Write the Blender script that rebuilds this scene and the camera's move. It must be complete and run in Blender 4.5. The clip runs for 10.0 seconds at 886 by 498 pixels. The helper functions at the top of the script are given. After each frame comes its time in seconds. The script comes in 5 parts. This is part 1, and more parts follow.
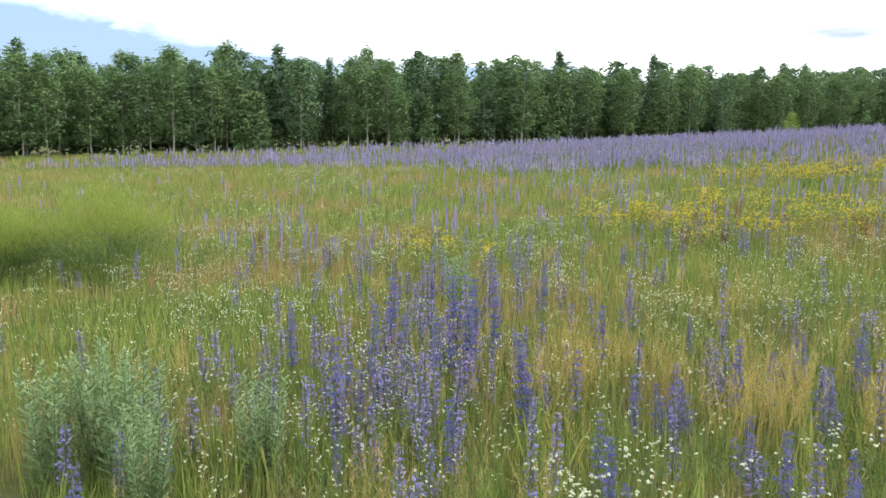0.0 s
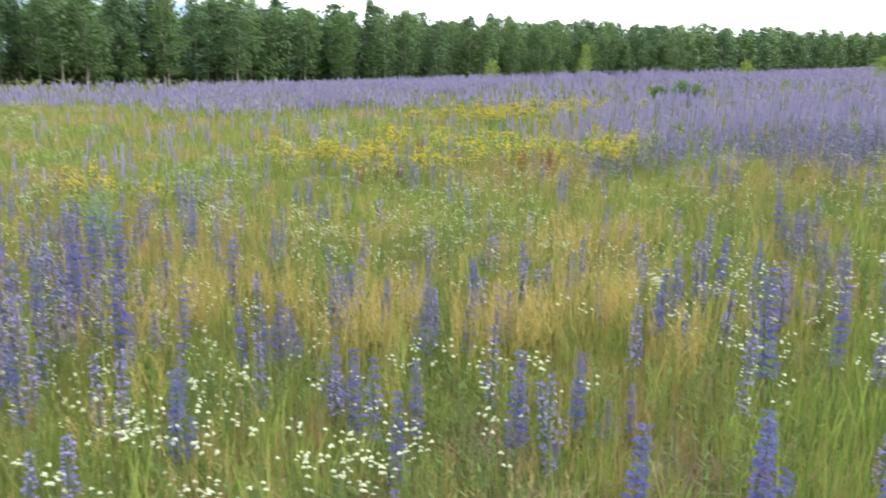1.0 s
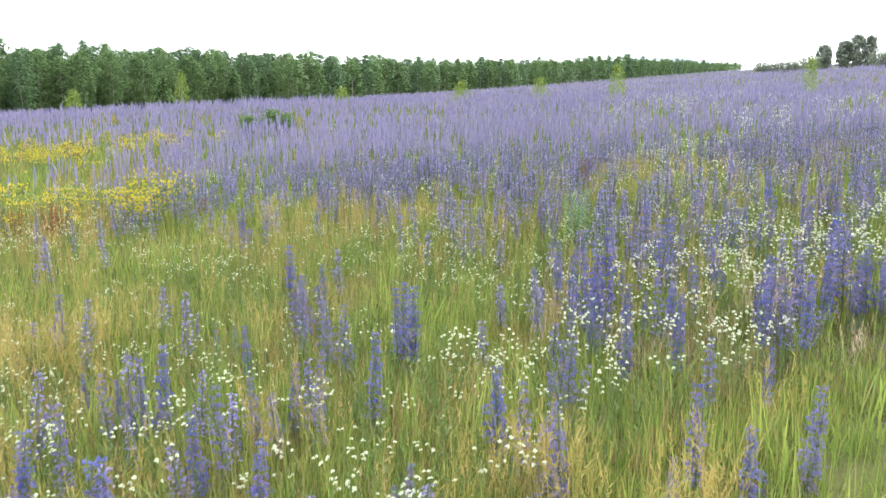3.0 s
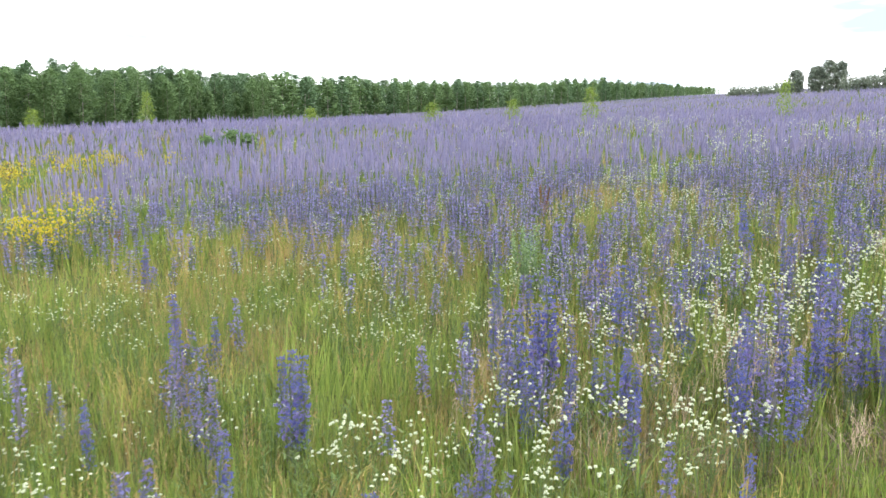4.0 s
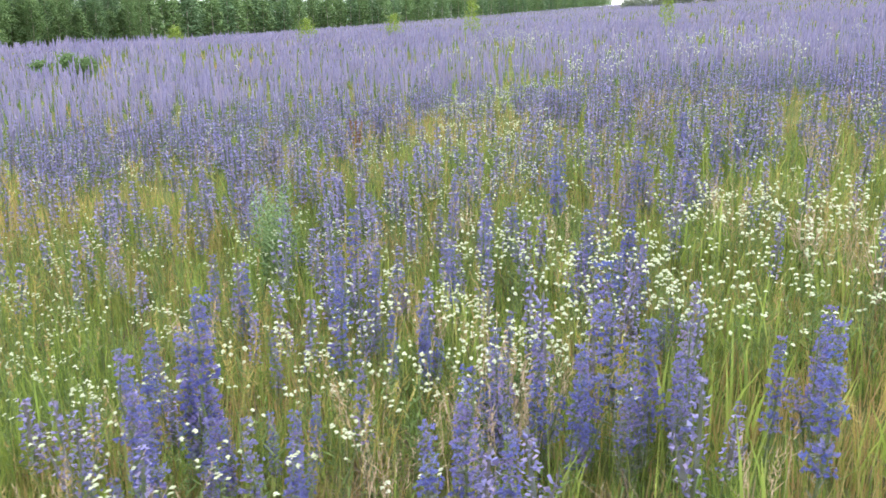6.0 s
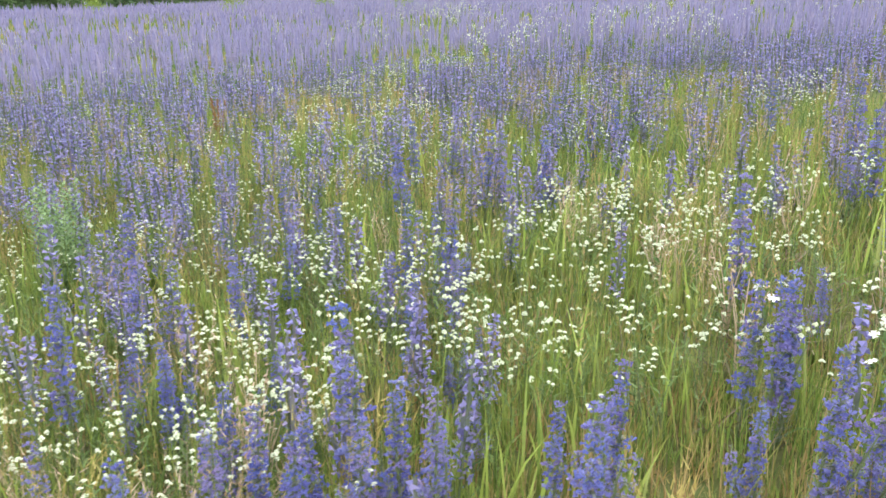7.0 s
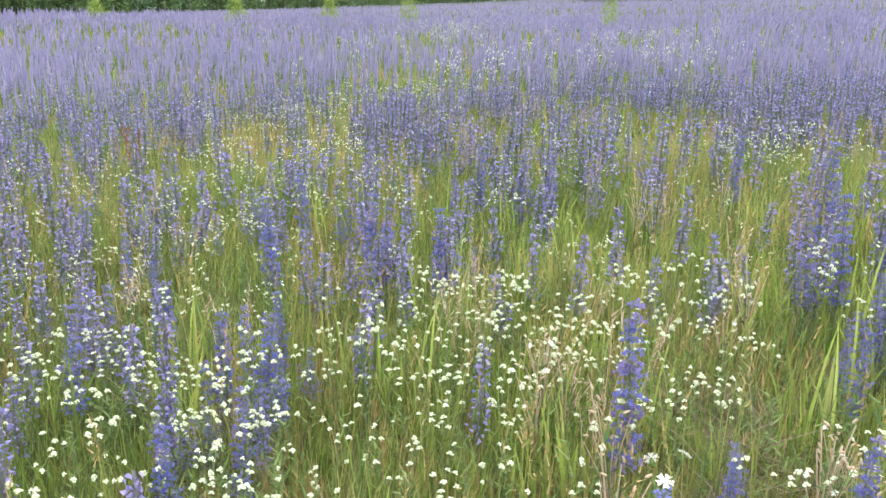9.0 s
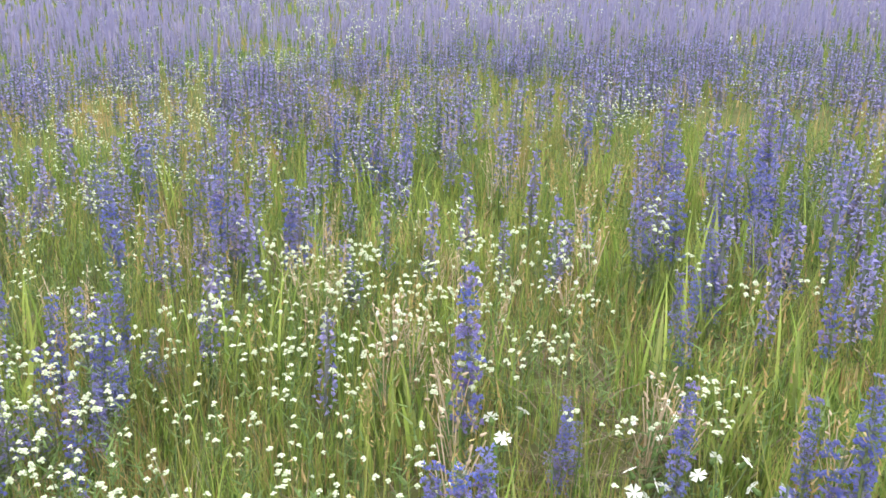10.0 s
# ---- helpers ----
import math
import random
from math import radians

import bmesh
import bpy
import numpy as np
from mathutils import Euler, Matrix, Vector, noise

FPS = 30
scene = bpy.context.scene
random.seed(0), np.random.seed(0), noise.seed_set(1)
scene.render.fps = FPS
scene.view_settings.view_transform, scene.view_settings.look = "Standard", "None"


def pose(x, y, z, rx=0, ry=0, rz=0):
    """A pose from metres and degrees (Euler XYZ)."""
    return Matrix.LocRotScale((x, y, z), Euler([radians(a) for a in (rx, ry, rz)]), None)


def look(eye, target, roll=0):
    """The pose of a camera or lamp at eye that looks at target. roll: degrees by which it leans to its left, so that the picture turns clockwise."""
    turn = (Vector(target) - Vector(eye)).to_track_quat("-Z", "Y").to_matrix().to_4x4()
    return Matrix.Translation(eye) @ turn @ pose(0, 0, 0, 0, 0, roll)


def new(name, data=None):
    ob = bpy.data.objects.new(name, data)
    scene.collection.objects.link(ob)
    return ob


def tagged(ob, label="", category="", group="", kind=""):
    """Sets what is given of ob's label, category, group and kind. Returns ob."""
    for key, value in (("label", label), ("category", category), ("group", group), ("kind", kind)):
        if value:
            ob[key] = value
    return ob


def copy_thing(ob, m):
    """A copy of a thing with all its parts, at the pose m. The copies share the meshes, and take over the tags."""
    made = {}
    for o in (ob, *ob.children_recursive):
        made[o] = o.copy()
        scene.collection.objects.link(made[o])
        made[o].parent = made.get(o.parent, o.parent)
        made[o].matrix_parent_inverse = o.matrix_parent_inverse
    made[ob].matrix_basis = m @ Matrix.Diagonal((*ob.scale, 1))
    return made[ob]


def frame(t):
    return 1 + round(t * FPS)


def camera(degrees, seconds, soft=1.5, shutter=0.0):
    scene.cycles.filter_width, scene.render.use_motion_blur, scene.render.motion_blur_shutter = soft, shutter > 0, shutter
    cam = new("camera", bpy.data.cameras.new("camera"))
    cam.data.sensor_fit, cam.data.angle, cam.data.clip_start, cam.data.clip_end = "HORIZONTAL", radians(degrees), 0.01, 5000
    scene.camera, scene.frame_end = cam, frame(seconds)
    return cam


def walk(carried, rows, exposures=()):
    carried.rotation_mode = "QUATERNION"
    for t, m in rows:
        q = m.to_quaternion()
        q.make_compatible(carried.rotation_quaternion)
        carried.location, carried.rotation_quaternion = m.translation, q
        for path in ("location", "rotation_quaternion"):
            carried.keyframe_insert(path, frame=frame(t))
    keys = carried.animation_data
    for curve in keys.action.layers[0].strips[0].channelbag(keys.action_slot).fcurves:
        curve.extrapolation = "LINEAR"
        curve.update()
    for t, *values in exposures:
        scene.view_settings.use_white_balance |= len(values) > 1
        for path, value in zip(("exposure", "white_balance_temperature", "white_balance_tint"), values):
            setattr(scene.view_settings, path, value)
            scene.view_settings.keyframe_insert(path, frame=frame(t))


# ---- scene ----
cam = camera(55.6, 10.0, soft=1.45, shutter=0.15)
PATH = [
    (0, (0.162, 0.376, 1.166), (0.134, 2.353, 0.87), -0.1),
    (0.3, (0.348, 0.265, 1.168), (0.275, 2.244, 0.89), -1.4),
    (0.5, (0.482, 0.217, 1.16), (0.517, 2.196, 0.874), -1.8),
    (0.7, (0.6, 0.259, 1.141), (0.844, 2.217, 0.819), -2.5),
    (1, (0.715, 0.407, 1.077), (1.313, 2.269, 0.66), 1.3),
    (1.3, (0.844, 0.506, 1.05), (1.607, 2.281, 0.532), 1.9),
    (1.5, (0.967, 0.583, 1.041), (1.776, 2.328, 0.49), 1.3),
    (1.8, (1.184, 0.665, 1.027), (2.058, 2.375, 0.468), 1.3),
    (2, (1.333, 0.724, 1.052), (2.265, 2.399, 0.48), 1.2),
    (2.3, (1.59, 0.869, 1.073), (2.689, 2.455, 0.544), 1.1),
    (2.5, (1.751, 0.961, 1.091), (2.937, 2.499, 0.613), 0.8),
    (2.7, (1.911, 1.034, 1.127), (3.179, 2.501, 0.636), 0.4),
    (3, (2.185, 1.144, 1.147), (3.518, 2.595, 0.8), -0.1),
    (3.2, (2.324, 1.214, 1.178), (3.596, 2.727, 0.871), 1.3),
    (4.3, (3.192, 1.638, 1.144), (4.598, 3.031, 0.859), 0.1),
    (4.5, (3.336, 1.69, 1.162), (4.74, 3.089, 0.896), 0.1),
    (5, (3.716, 1.81, 1.157), (5.122, 3.195, 0.836), -0.3),
    (5.3, (3.932, 1.883, 1.156), (5.348, 3.219, 0.699), -0.6),
    (5.5, (4.058, 1.883, 1.175), (5.483, 3.175, 0.624), -0.4),
    (5.8, (4.288, 1.826, 1.173), (5.766, 3.081, 0.684), -0.7),
    (6, (4.425, 1.785, 1.187), (5.923, 3.016, 0.699), -0.7),
    (6.2, (4.568, 1.759, 1.202), (6.083, 2.96, 0.692), -0.4),
    (7.3, (5.388, 1.668, 1.174), (6.954, 2.784, 0.624), -0.2),
    (7.5, (5.51, 1.634, 1.21), (7.036, 2.798, 0.647), -0.4),
    (7.8, (5.668, 1.629, 1.258), (7.177, 2.823, 0.711), -0.5),
    (8, (5.761, 1.656, 1.269), (7.291, 2.846, 0.776), 0.8),
    (8.3, (5.872, 1.709, 1.273), (7.429, 2.889, 0.843), 3.1),
    (8.5, (5.949, 1.737, 1.268), (7.504, 2.914, 0.826), 1.8),
    (8.8, (6.021, 1.743, 1.26), (7.572, 2.911, 0.776), 2.0),
    (9, (6.052, 1.736, 1.259), (7.606, 2.884, 0.744), 1.9),
    (9.3, (6.082, 1.703, 1.26), (7.672, 2.795, 0.734), 2.3),
    (9.5, (6.09, 1.69, 1.262), (7.721, 2.717, 0.726), 2.5),
    (10, (6.112, 1.66, 1.254), (7.804, 2.559, 0.681), 2.0),
]
walk(cam, [(t, look(eye, target, roll)) for t, eye, target, roll in PATH], exposures=[(0, 1.03), (1.2, 1.38), (2, 1.6), (2.5, 1.54), (3, 1.58), (4.5, 1.44), (5.5, 1.46), (6.2, 1.66), (7.5, 1.65), (10, 1.64)])

# ---- world, sun, exposure ----
world = bpy.data.worlds.new("sky")
scene.world = world
world.use_nodes = True
wn, wl = world.node_tree.nodes, world.node_tree.links
wn.clear()
w_out = wn.new("ShaderNodeOutputWorld")
w_bg = wn.new("ShaderNodeBackground")
w_bg.inputs["Strength"].default_value = 0.1
w_sky = wn.new("ShaderNodeTexSky")
w_sky.sky_type = "NISHITA"
w_sky.sun_disc = False
w_sky.sun_elevation = radians(42)
w_sky.sun_rotation = radians(75)
w_co = wn.new("ShaderNodeTexCoord")
w_map = wn.new("ShaderNodeMapping")
w_map.inputs["Scale"].default_value = (1.6, 1.6, 5.0)
w_map.inputs["Location"].default_value = (0.3, 0.0, 0.4)
w_noise = wn.new("ShaderNodeTexNoise")
w_noise.inputs["Scale"].default_value = 1.9
w_noise.inputs["Detail"].default_value = 6.0
w_noise.inputs["Roughness"].default_value = 0.55
# the cloud sheet ends low over the western horizon
w_dot = wn.new("ShaderNodeVectorMath")
w_dot.operation = "DOT_PRODUCT"
w_dot.inputs[1].default_value = (1.0, 0.0, 7.8)
w_add = wn.new("ShaderNodeMath")
w_add.operation = "ADD"
w_ramp = wn.new("ShaderNodeValToRGB")
w_ramp.color_ramp.elements[0].position = 0.84
w_ramp.color_ramp.elements[1].position = 1.0
w_cut = wn.new("ShaderNodeMath")
w_cut.operation = "SUBTRACT"
w_cut.inputs[1].default_value = 0.12
w_mix = wn.new("ShaderNodeMixRGB")
w_map2 = wn.new("ShaderNodeMapping")
w_map2.inputs["Scale"].default_value = (1.2, 1.2, 7.0)
w_map2.inputs["Location"].default_value = (1.7, 0.6, 0.1)
w_noise2 = wn.new("ShaderNodeTexNoise")
w_noise2.inputs["Scale"].default_value = 2.6
w_noise2.inputs["Detail"].default_value = 5.0
w_ramp2 = wn.new("ShaderNodeValToRGB")
w_ramp2.color_ramp.elements[0].position = 0.34
w_ramp2.color_ramp.elements[0].color = (3.2, 3.8, 4.5, 1)
w_ramp2.color_ramp.elements[1].position = 0.74
w_ramp2.color_ramp.elements[1].color = (20.0, 20.4, 20.8, 1)
wl.new(w_co.outputs["Generated"], w_map2.inputs["Vector"])
wl.new(w_map2.outputs["Vector"], w_noise2.inputs["Vector"])
wl.new(w_noise2.outputs["Fac"], w_ramp2.inputs["Fac"])
wl.new(w_ramp2.outputs["Color"], w_mix.inputs["Color2"])
w_blue = wn.new("ShaderNodeMixRGB")
w_blue.inputs["Fac"].default_value = 0.9
w_blue.inputs["Color2"].default_value = (2.6, 3.7, 5.2, 1)
wl.new(w_co.outputs["Generated"], w_map.inputs["Vector"])
wl.new(w_map.outputs["Vector"], w_noise.inputs["Vector"])
wl.new(w_co.outputs["Generated"], w_dot.inputs[0])
wl.new(w_noise.outputs["Fac"], w_add.inputs[0])
wl.new(w_dot.outputs["Value"], w_add.inputs[1])
wl.new(w_add.outputs["Value"], w_cut.inputs[0])
wl.new(w_cut.outputs["Value"], w_ramp.inputs["Fac"])
wl.new(w_ramp.outputs["Color"], w_mix.inputs["Fac"])
wl.new(w_sky.outputs["Color"], w_blue.inputs["Color1"])
wl.new(w_blue.outputs["Color"], w_mix.inputs["Color1"])
wl.new(w_mix.outputs["Color"], w_bg.inputs["Color"])
wl.new(w_bg.outputs["Background"], w_out.inputs["Surface"])

sun = new("sun", bpy.data.lights.new("sun", "SUN"))
sun.data.energy = 1.3
sun.data.angle = radians(14)
sun.data.color = (1.0, 0.95, 0.86)
sun.matrix_world = look((0, 0, 30), (-22.0, -6.0, 8.0))

# ---- materials ----
MATS = {}


def mat(name, colours, rough=0.75, through_light=0.0, scale=6.0, pick="island", wear=0.25, bump=0.0, gloss=0.25):
    """A surface whose colour runs along the given colours from piece to piece, with grain and stains on top."""
    if name in MATS:
        return MATS[name]
    m = bpy.data.materials.new(name)
    m.use_nodes = True
    n, l = m.node_tree.nodes, m.node_tree.links
    b = n["Principled BSDF"]
    b.inputs["Roughness"].default_value = rough
    b.inputs["Specular IOR Level"].default_value = gloss
    ramp = n.new("ShaderNodeValToRGB")
    while len(ramp.color_ramp.elements) < len(colours):
        ramp.color_ramp.elements.new(0.5)
    for i, c in enumerate(colours):
        ramp.color_ramp.elements[i].position = i / max(1, len(colours) - 1)
        ramp.color_ramp.elements[i].color = (*c, 1)
    co = n.new("ShaderNodeTexCoord")
    big = n.new("ShaderNodeTexNoise")
    big.inputs["Scale"].default_value = scale
    big.inputs["Detail"].default_value = 3
    fine = n.new("ShaderNodeTexNoise")
    fine.inputs["Scale"].default_value = scale * 17
    l.new(co.outputs["Object"], big.inputs["Vector"])
    l.new(co.outputs["Object"], fine.inputs["Vector"])
    if pick == "island":
        src = n.new("ShaderNodeNewGeometry").outputs["Random Per Island"]
    elif pick == "object":
        src = n.new("ShaderNodeObjectInfo").outputs["Random"]
    else:
        src = big.outputs["Fac"]
    l.new(src, ramp.inputs["Fac"])
    grain = n.new("ShaderNodeMixRGB")
    grain.blend_type = "MULTIPLY"
    grain.inputs["Fac"].default_value = wear
    tone = n.new("ShaderNodeMath")
    tone.operation = "MULTIPLY_ADD"
    tone.inputs[1].default_value = 1.1
    tone.inputs[2].default_value = 0.25
    mixn = n.new("ShaderNodeMath")
    mixn.operation = "ADD"
    half = n.new("ShaderNodeMath")
    half.operation = "MULTIPLY"
    half.inputs[1].default_value = 0.5
    l.new(big.outputs["Fac"], mixn.inputs[0])
    l.new(fine.outputs["Fac"], mixn.inputs[1])
    l.new(mixn.outputs["Value"], half.inputs[0])
    l.new(half.outputs["Value"], tone.inputs[0])
    l.new(ramp.outputs["Color"], grain.inputs["Color1"])
    l.new(tone.outputs["Value"], grain.inputs["Color2"])
    l.new(grain.outputs["Color"], b.inputs["Base Color"])
    if bump:
        bm_ = n.new("ShaderNodeBump")
        bm_.inputs["Strength"].default_value = bump
        bm_.inputs["Distance"].default_value = 0.03
        l.new(fine.outputs["Fac"], bm_.inputs["Height"])
        l.new(bm_.outputs["Normal"], b.inputs["Normal"])
    if through_light:
        tr = n.new("ShaderNodeBsdfTranslucent")
        mx = n.new("ShaderNodeMixShader")
        mx.inputs["Fac"].default_value = through_light
        l.new(grain.outputs["Color"], tr.inputs["Color"])
        l.new(b.outputs["BSDF"], mx.inputs[1])
        l.new(tr.outputs["BSDF"], mx.inputs[2])
        l.new(mx.outputs["Shader"], n["Material Output"].inputs["Surface"])
    MATS[name] = m
    return m


GREEN = mat("grass_green", [(0.08, 0.14, 0.035), (0.19, 0.275, 0.055), (0.36, 0.42, 0.10), (0.115, 0.185, 0.045), (0.25, 0.325, 0.07)], through_light=0.3)
OLIVE = mat("grass_olive", [(0.16, 0.20, 0.045), (0.27, 0.275, 0.07), (0.33, 0.31, 0.09), (0.16, 0.21, 0.05)], through_light=0.3)
STRAW = mat("grass_straw", [(0.42, 0.30, 0.12), (0.34, 0.22, 0.09), (0.50, 0.38, 0.18), (0.26, 0.17, 0.09)], through_light=0.3)
THATCH = mat("dead_thatch", [(0.19, 0.14, 0.10), (0.12, 0.085, 0.06), (0.29, 0.23, 0.15), (0.08, 0.06, 0.045)], through_light=0.15)
GOLD = mat("grass_gold", [(0.45, 0.36, 0.11), (0.38, 0.29, 0.09), (0.49, 0.41, 0.15)], through_light=0.35)
STEM = mat("stem_green", [(0.10, 0.15, 0.06), (0.16, 0.20, 0.09), (0.13, 0.14, 0.08)], through_light=0.15)
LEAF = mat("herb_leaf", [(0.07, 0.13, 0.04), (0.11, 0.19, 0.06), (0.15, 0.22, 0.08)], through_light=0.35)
BLUE = mat("bugloss_petal", [(0.12, 0.125, 0.38), (0.165, 0.165, 0.44), (0.14, 0.17, 0.48), (0.25, 0.20, 0.45), (0.22, 0.245, 0.54), (0.18, 0.14, 0.36)], rough=0.6, through_light=0.35, scale=60, pick="object", wear=0.3)
DULL = mat("bugloss_petal_fading", [(0.16, 0.155, 0.37), (0.23, 0.20, 0.43), (0.20, 0.205, 0.47), (0.31, 0.24, 0.44)], rough=0.65, through_light=0.35, scale=60, pick="object", wear=0.3)
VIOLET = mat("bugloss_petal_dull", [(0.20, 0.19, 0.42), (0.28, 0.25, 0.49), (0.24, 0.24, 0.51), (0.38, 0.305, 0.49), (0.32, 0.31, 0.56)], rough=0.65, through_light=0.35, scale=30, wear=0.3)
# far petals: paled and greyed for blended calyces, with distance haze painted in
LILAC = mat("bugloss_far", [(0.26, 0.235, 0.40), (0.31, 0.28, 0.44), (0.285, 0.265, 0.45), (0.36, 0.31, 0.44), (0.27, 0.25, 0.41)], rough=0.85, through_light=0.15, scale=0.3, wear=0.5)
CALYX = mat("bugloss_calyx", [(0.15, 0.20, 0.13), (0.19, 0.21, 0.19), (0.21, 0.19, 0.20), (0.14, 0.19, 0.10)], through_light=0.2)
WHITE = mat("white_petal", [(0.66, 0.68, 0.50), (0.58, 0.62, 0.42), (0.73, 0.74, 0.58), (0.50, 0.56, 0.33)], rough=0.7, through_light=0.2, wear=0.1)
PETAL = mat("campion_petal", [(0.74, 0.75, 0.68), (0.80, 0.80, 0.74)], rough=0.6, through_light=0.25, wear=0.15)
PINKISH = mat("dry_pod", [(0.50, 0.36, 0.26), (0.58, 0.44, 0.32), (0.44, 0.34, 0.22)], through_light=0.25)
YELLOW = mat("yellow_petal", [(0.78, 0.58, 0.03), (0.70, 0.56, 0.04), (0.76, 0.44, 0.03), (0.62, 0.54, 0.05)], through_light=0.3)
HERB = mat("grey_green_leaf", [(0.12, 0.18, 0.055), (0.17, 0.245, 0.075), (0.085, 0.14, 0.04), (0.21, 0.27, 0.10)], through_light=0.3)
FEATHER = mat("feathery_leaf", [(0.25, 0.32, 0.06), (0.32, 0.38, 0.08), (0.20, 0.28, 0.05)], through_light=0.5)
YGREEN = mat("yellow_green_leaf", [(0.24, 0.30, 0.04), (0.32, 0.36, 0.06), (0.20, 0.27, 0.05)], through_light=0.35)
RUST = mat("rusty_seed", [(0.22, 0.10, 0.05), (0.29, 0.15, 0.06), (0.17, 0.09, 0.05)], through_light=0.2)
SAGE = mat("sage_leaf", [(0.22, 0.32, 0.15), (0.27, 0.37, 0.18), (0.18, 0.28, 0.12)], through_light=0.25)
TREE_A = mat("birch_leaf", [(0.135, 0.22, 0.085), (0.165, 0.255, 0.10), (0.12, 0.20, 0.08), (0.19, 0.285, 0.11)], through_light=0.3, scale=0.6, wear=0.4)
TREE_B = mat("aspen_leaf", [(0.10, 0.175, 0.085), (0.125, 0.205, 0.095), (0.09, 0.16, 0.08)], through_light=0.2, scale=0.6)
COARSE = mat("coarse_blade", [(0.26, 0.36, 0.07), (0.38, 0.44, 0.11), (0.16, 0.24, 0.05), (0.32, 0.34, 0.12)], through_light=0.4)
TREE_C = mat("sapling_leaf", [(0.20, 0.29, 0.05), (0.26, 0.33, 0.07), (0.16, 0.25, 0.06)], through_light=0.35, scale=2)
# grey-green of the far willows and shrubs, lightened to paint in distance haze
TREE_D = mat("willow_leaf_hazed", [(0.18, 0.21, 0.16), (0.22, 0.25, 0.19), (0.15, 0.18, 0.14)], through_light=0.2, scale=0.5)
BARK = mat("pale_bark", [(0.20, 0.18, 0.14), (0.36, 0.34, 0.29), (0.12, 0.11, 0.09)], rough=0.9, scale=3, pick="noise", bump=0.4)
SOIL = mat("meadow_soil", [(0.05, 0.05, 0.025), (0.08, 0.105, 0.03), (0.10, 0.10, 0.04), (0.075, 0.11, 0.03), (0.09, 0.125, 0.035)], rough=0.95, scale=1.3, pick="noise", wear=0.5, bump=0.6, gloss=0.05)


# ---- mesh helpers ----
rng = np.random.default_rng(11)


def ground_z(x, y):
    d = np.hypot(x - 3, y - 1.5)
    return (-0.115 + 0.0347 * (np.sqrt(d * d + 16) - 4) + 0.0264 * x - 0.0457 * y
            + 0.045 * (x - 2.4) * np.exp(-((x - 5) ** 2 + (y - 3) ** 2) / 80.0)
            + 0.7 * np.exp(-((x - 20) ** 2 + (y - 36) ** 2) / 288.0)
            + 0.5 * np.exp(-((x + 8) / 26.0) ** 2 - ((y - 66) / 24.0) ** 2)
            - 0.18 * np.exp(-((x - 5.6) / 2.6) ** 2 - ((y - 4) / 2.5) ** 2))


class Shape:
    """Triangles with a material slot each, to be joined, placed many times, or made into a mesh."""

    def __init__(self):
        self.v, self.t, self.m, self.count = [], [], [], 0

    def add(self, v, t, m=0):
        v = np.asarray(v, float).reshape(-1, 3)
        t = np.asarray(t, int).reshape(-1, 3)
        self.v.append(v)
        self.t.append(t + self.count)
        self.m.append(np.broadcast_to(np.asarray(m, int), (len(t),)).copy())
        self.count += len(v)
        return self

    def arrays(self):
        return np.concatenate(self.v), np.concatenate(self.t), np.concatenate(self.m)


def mesh_of(name, arrays, materials, smooth=False):
    v, t, m = arrays
    me = bpy.data.meshes.new(name)
    me.vertices.add(len(v))
    me.vertices.foreach_set("co", np.ascontiguousarray(v, np.float32).ravel())
    me.loops.add(3 * len(t))
    me.loops.foreach_set("vertex_index", np.ascontiguousarray(t, np.int32).ravel())
    me.polygons.add(len(t))
    me.polygons.foreach_set("loop_start", np.arange(0, 3 * len(t), 3, dtype=np.int32))
    me.polygons.foreach_set("loop_total", np.full(len(t), 3, np.int32))
    for k in materials:
        me.materials.append(k)
    me.polygons.foreach_set("material_index", np.ascontiguousarray(m, np.int32))
    me.polygons.foreach_set("use_smooth", np.full(len(t), smooth, bool))
    me.update(calc_edges=True)
    return me


def spread(arrays, x, y, z, turn, size, lean=None, tall=None):
    """The arrays of one shape placed at many spots."""
    v, t, m = arrays
    n = len(x)
    size = np.broadcast_to(size, n)
    tall = size if tall is None else np.broadcast_to(tall, n)
    c, s = np.cos(turn)[:, None], np.sin(turn)[:, None]
    px, py, pz = v[None, :, 0] * size[:, None], v[None, :, 1] * size[:, None], v[None, :, 2] * tall[:, None]
    qx, qy = c * px - s * py, s * px + c * py
    if lean is not None:
        qx = qx + lean[:, :1] * pz
        qy = qy + lean[:, 1:] * pz
    out = np.stack([qx + x[:, None], qy + y[:, None], pz + np.asarray(z)[:, None]], -1)
    tt = t[None] + (np.arange(n) * len(v))[:, None, None]
    return out.reshape(-1, 3), tt.reshape(-1, 3), np.tile(m, n)


def joined(*lots):
    s = Shape()
    for v, t, m in lots:
        if len(v):
            s.add(v, t, m)
    return s.arrays()


def blade(shape, base, tip, width, bend=0.3, steps=3, m=0, side=None):
    """A tapering, bent strip from base to tip."""
    base, tip = np.asarray(base, float), np.asarray(tip, float)
    way = tip - base
    if side is None:
        a = rng.uniform(0, 6.283)
        side = np.array([math.cos(a), math.sin(a), 0])
    sag = np.array([way[0], way[1], 0]) * bend
    vs, ts = [], []
    for i in range(steps):
        k = i / steps
        p = base + way * k - sag * (k - k * k) * 2
        w = side * width * 0.5 * (1 - 0.65 * k ** 1.5)
        vs += [p - w, p + w]
    vs.append(tip)
    for i in range(steps - 1):
        a = 2 * i
        ts += [(a, a + 1, a + 3), (a, a + 3, a + 2)]
    ts.append((2 * steps - 2, 2 * steps - 1, 2 * steps))
    shape.add(vs, ts, m)


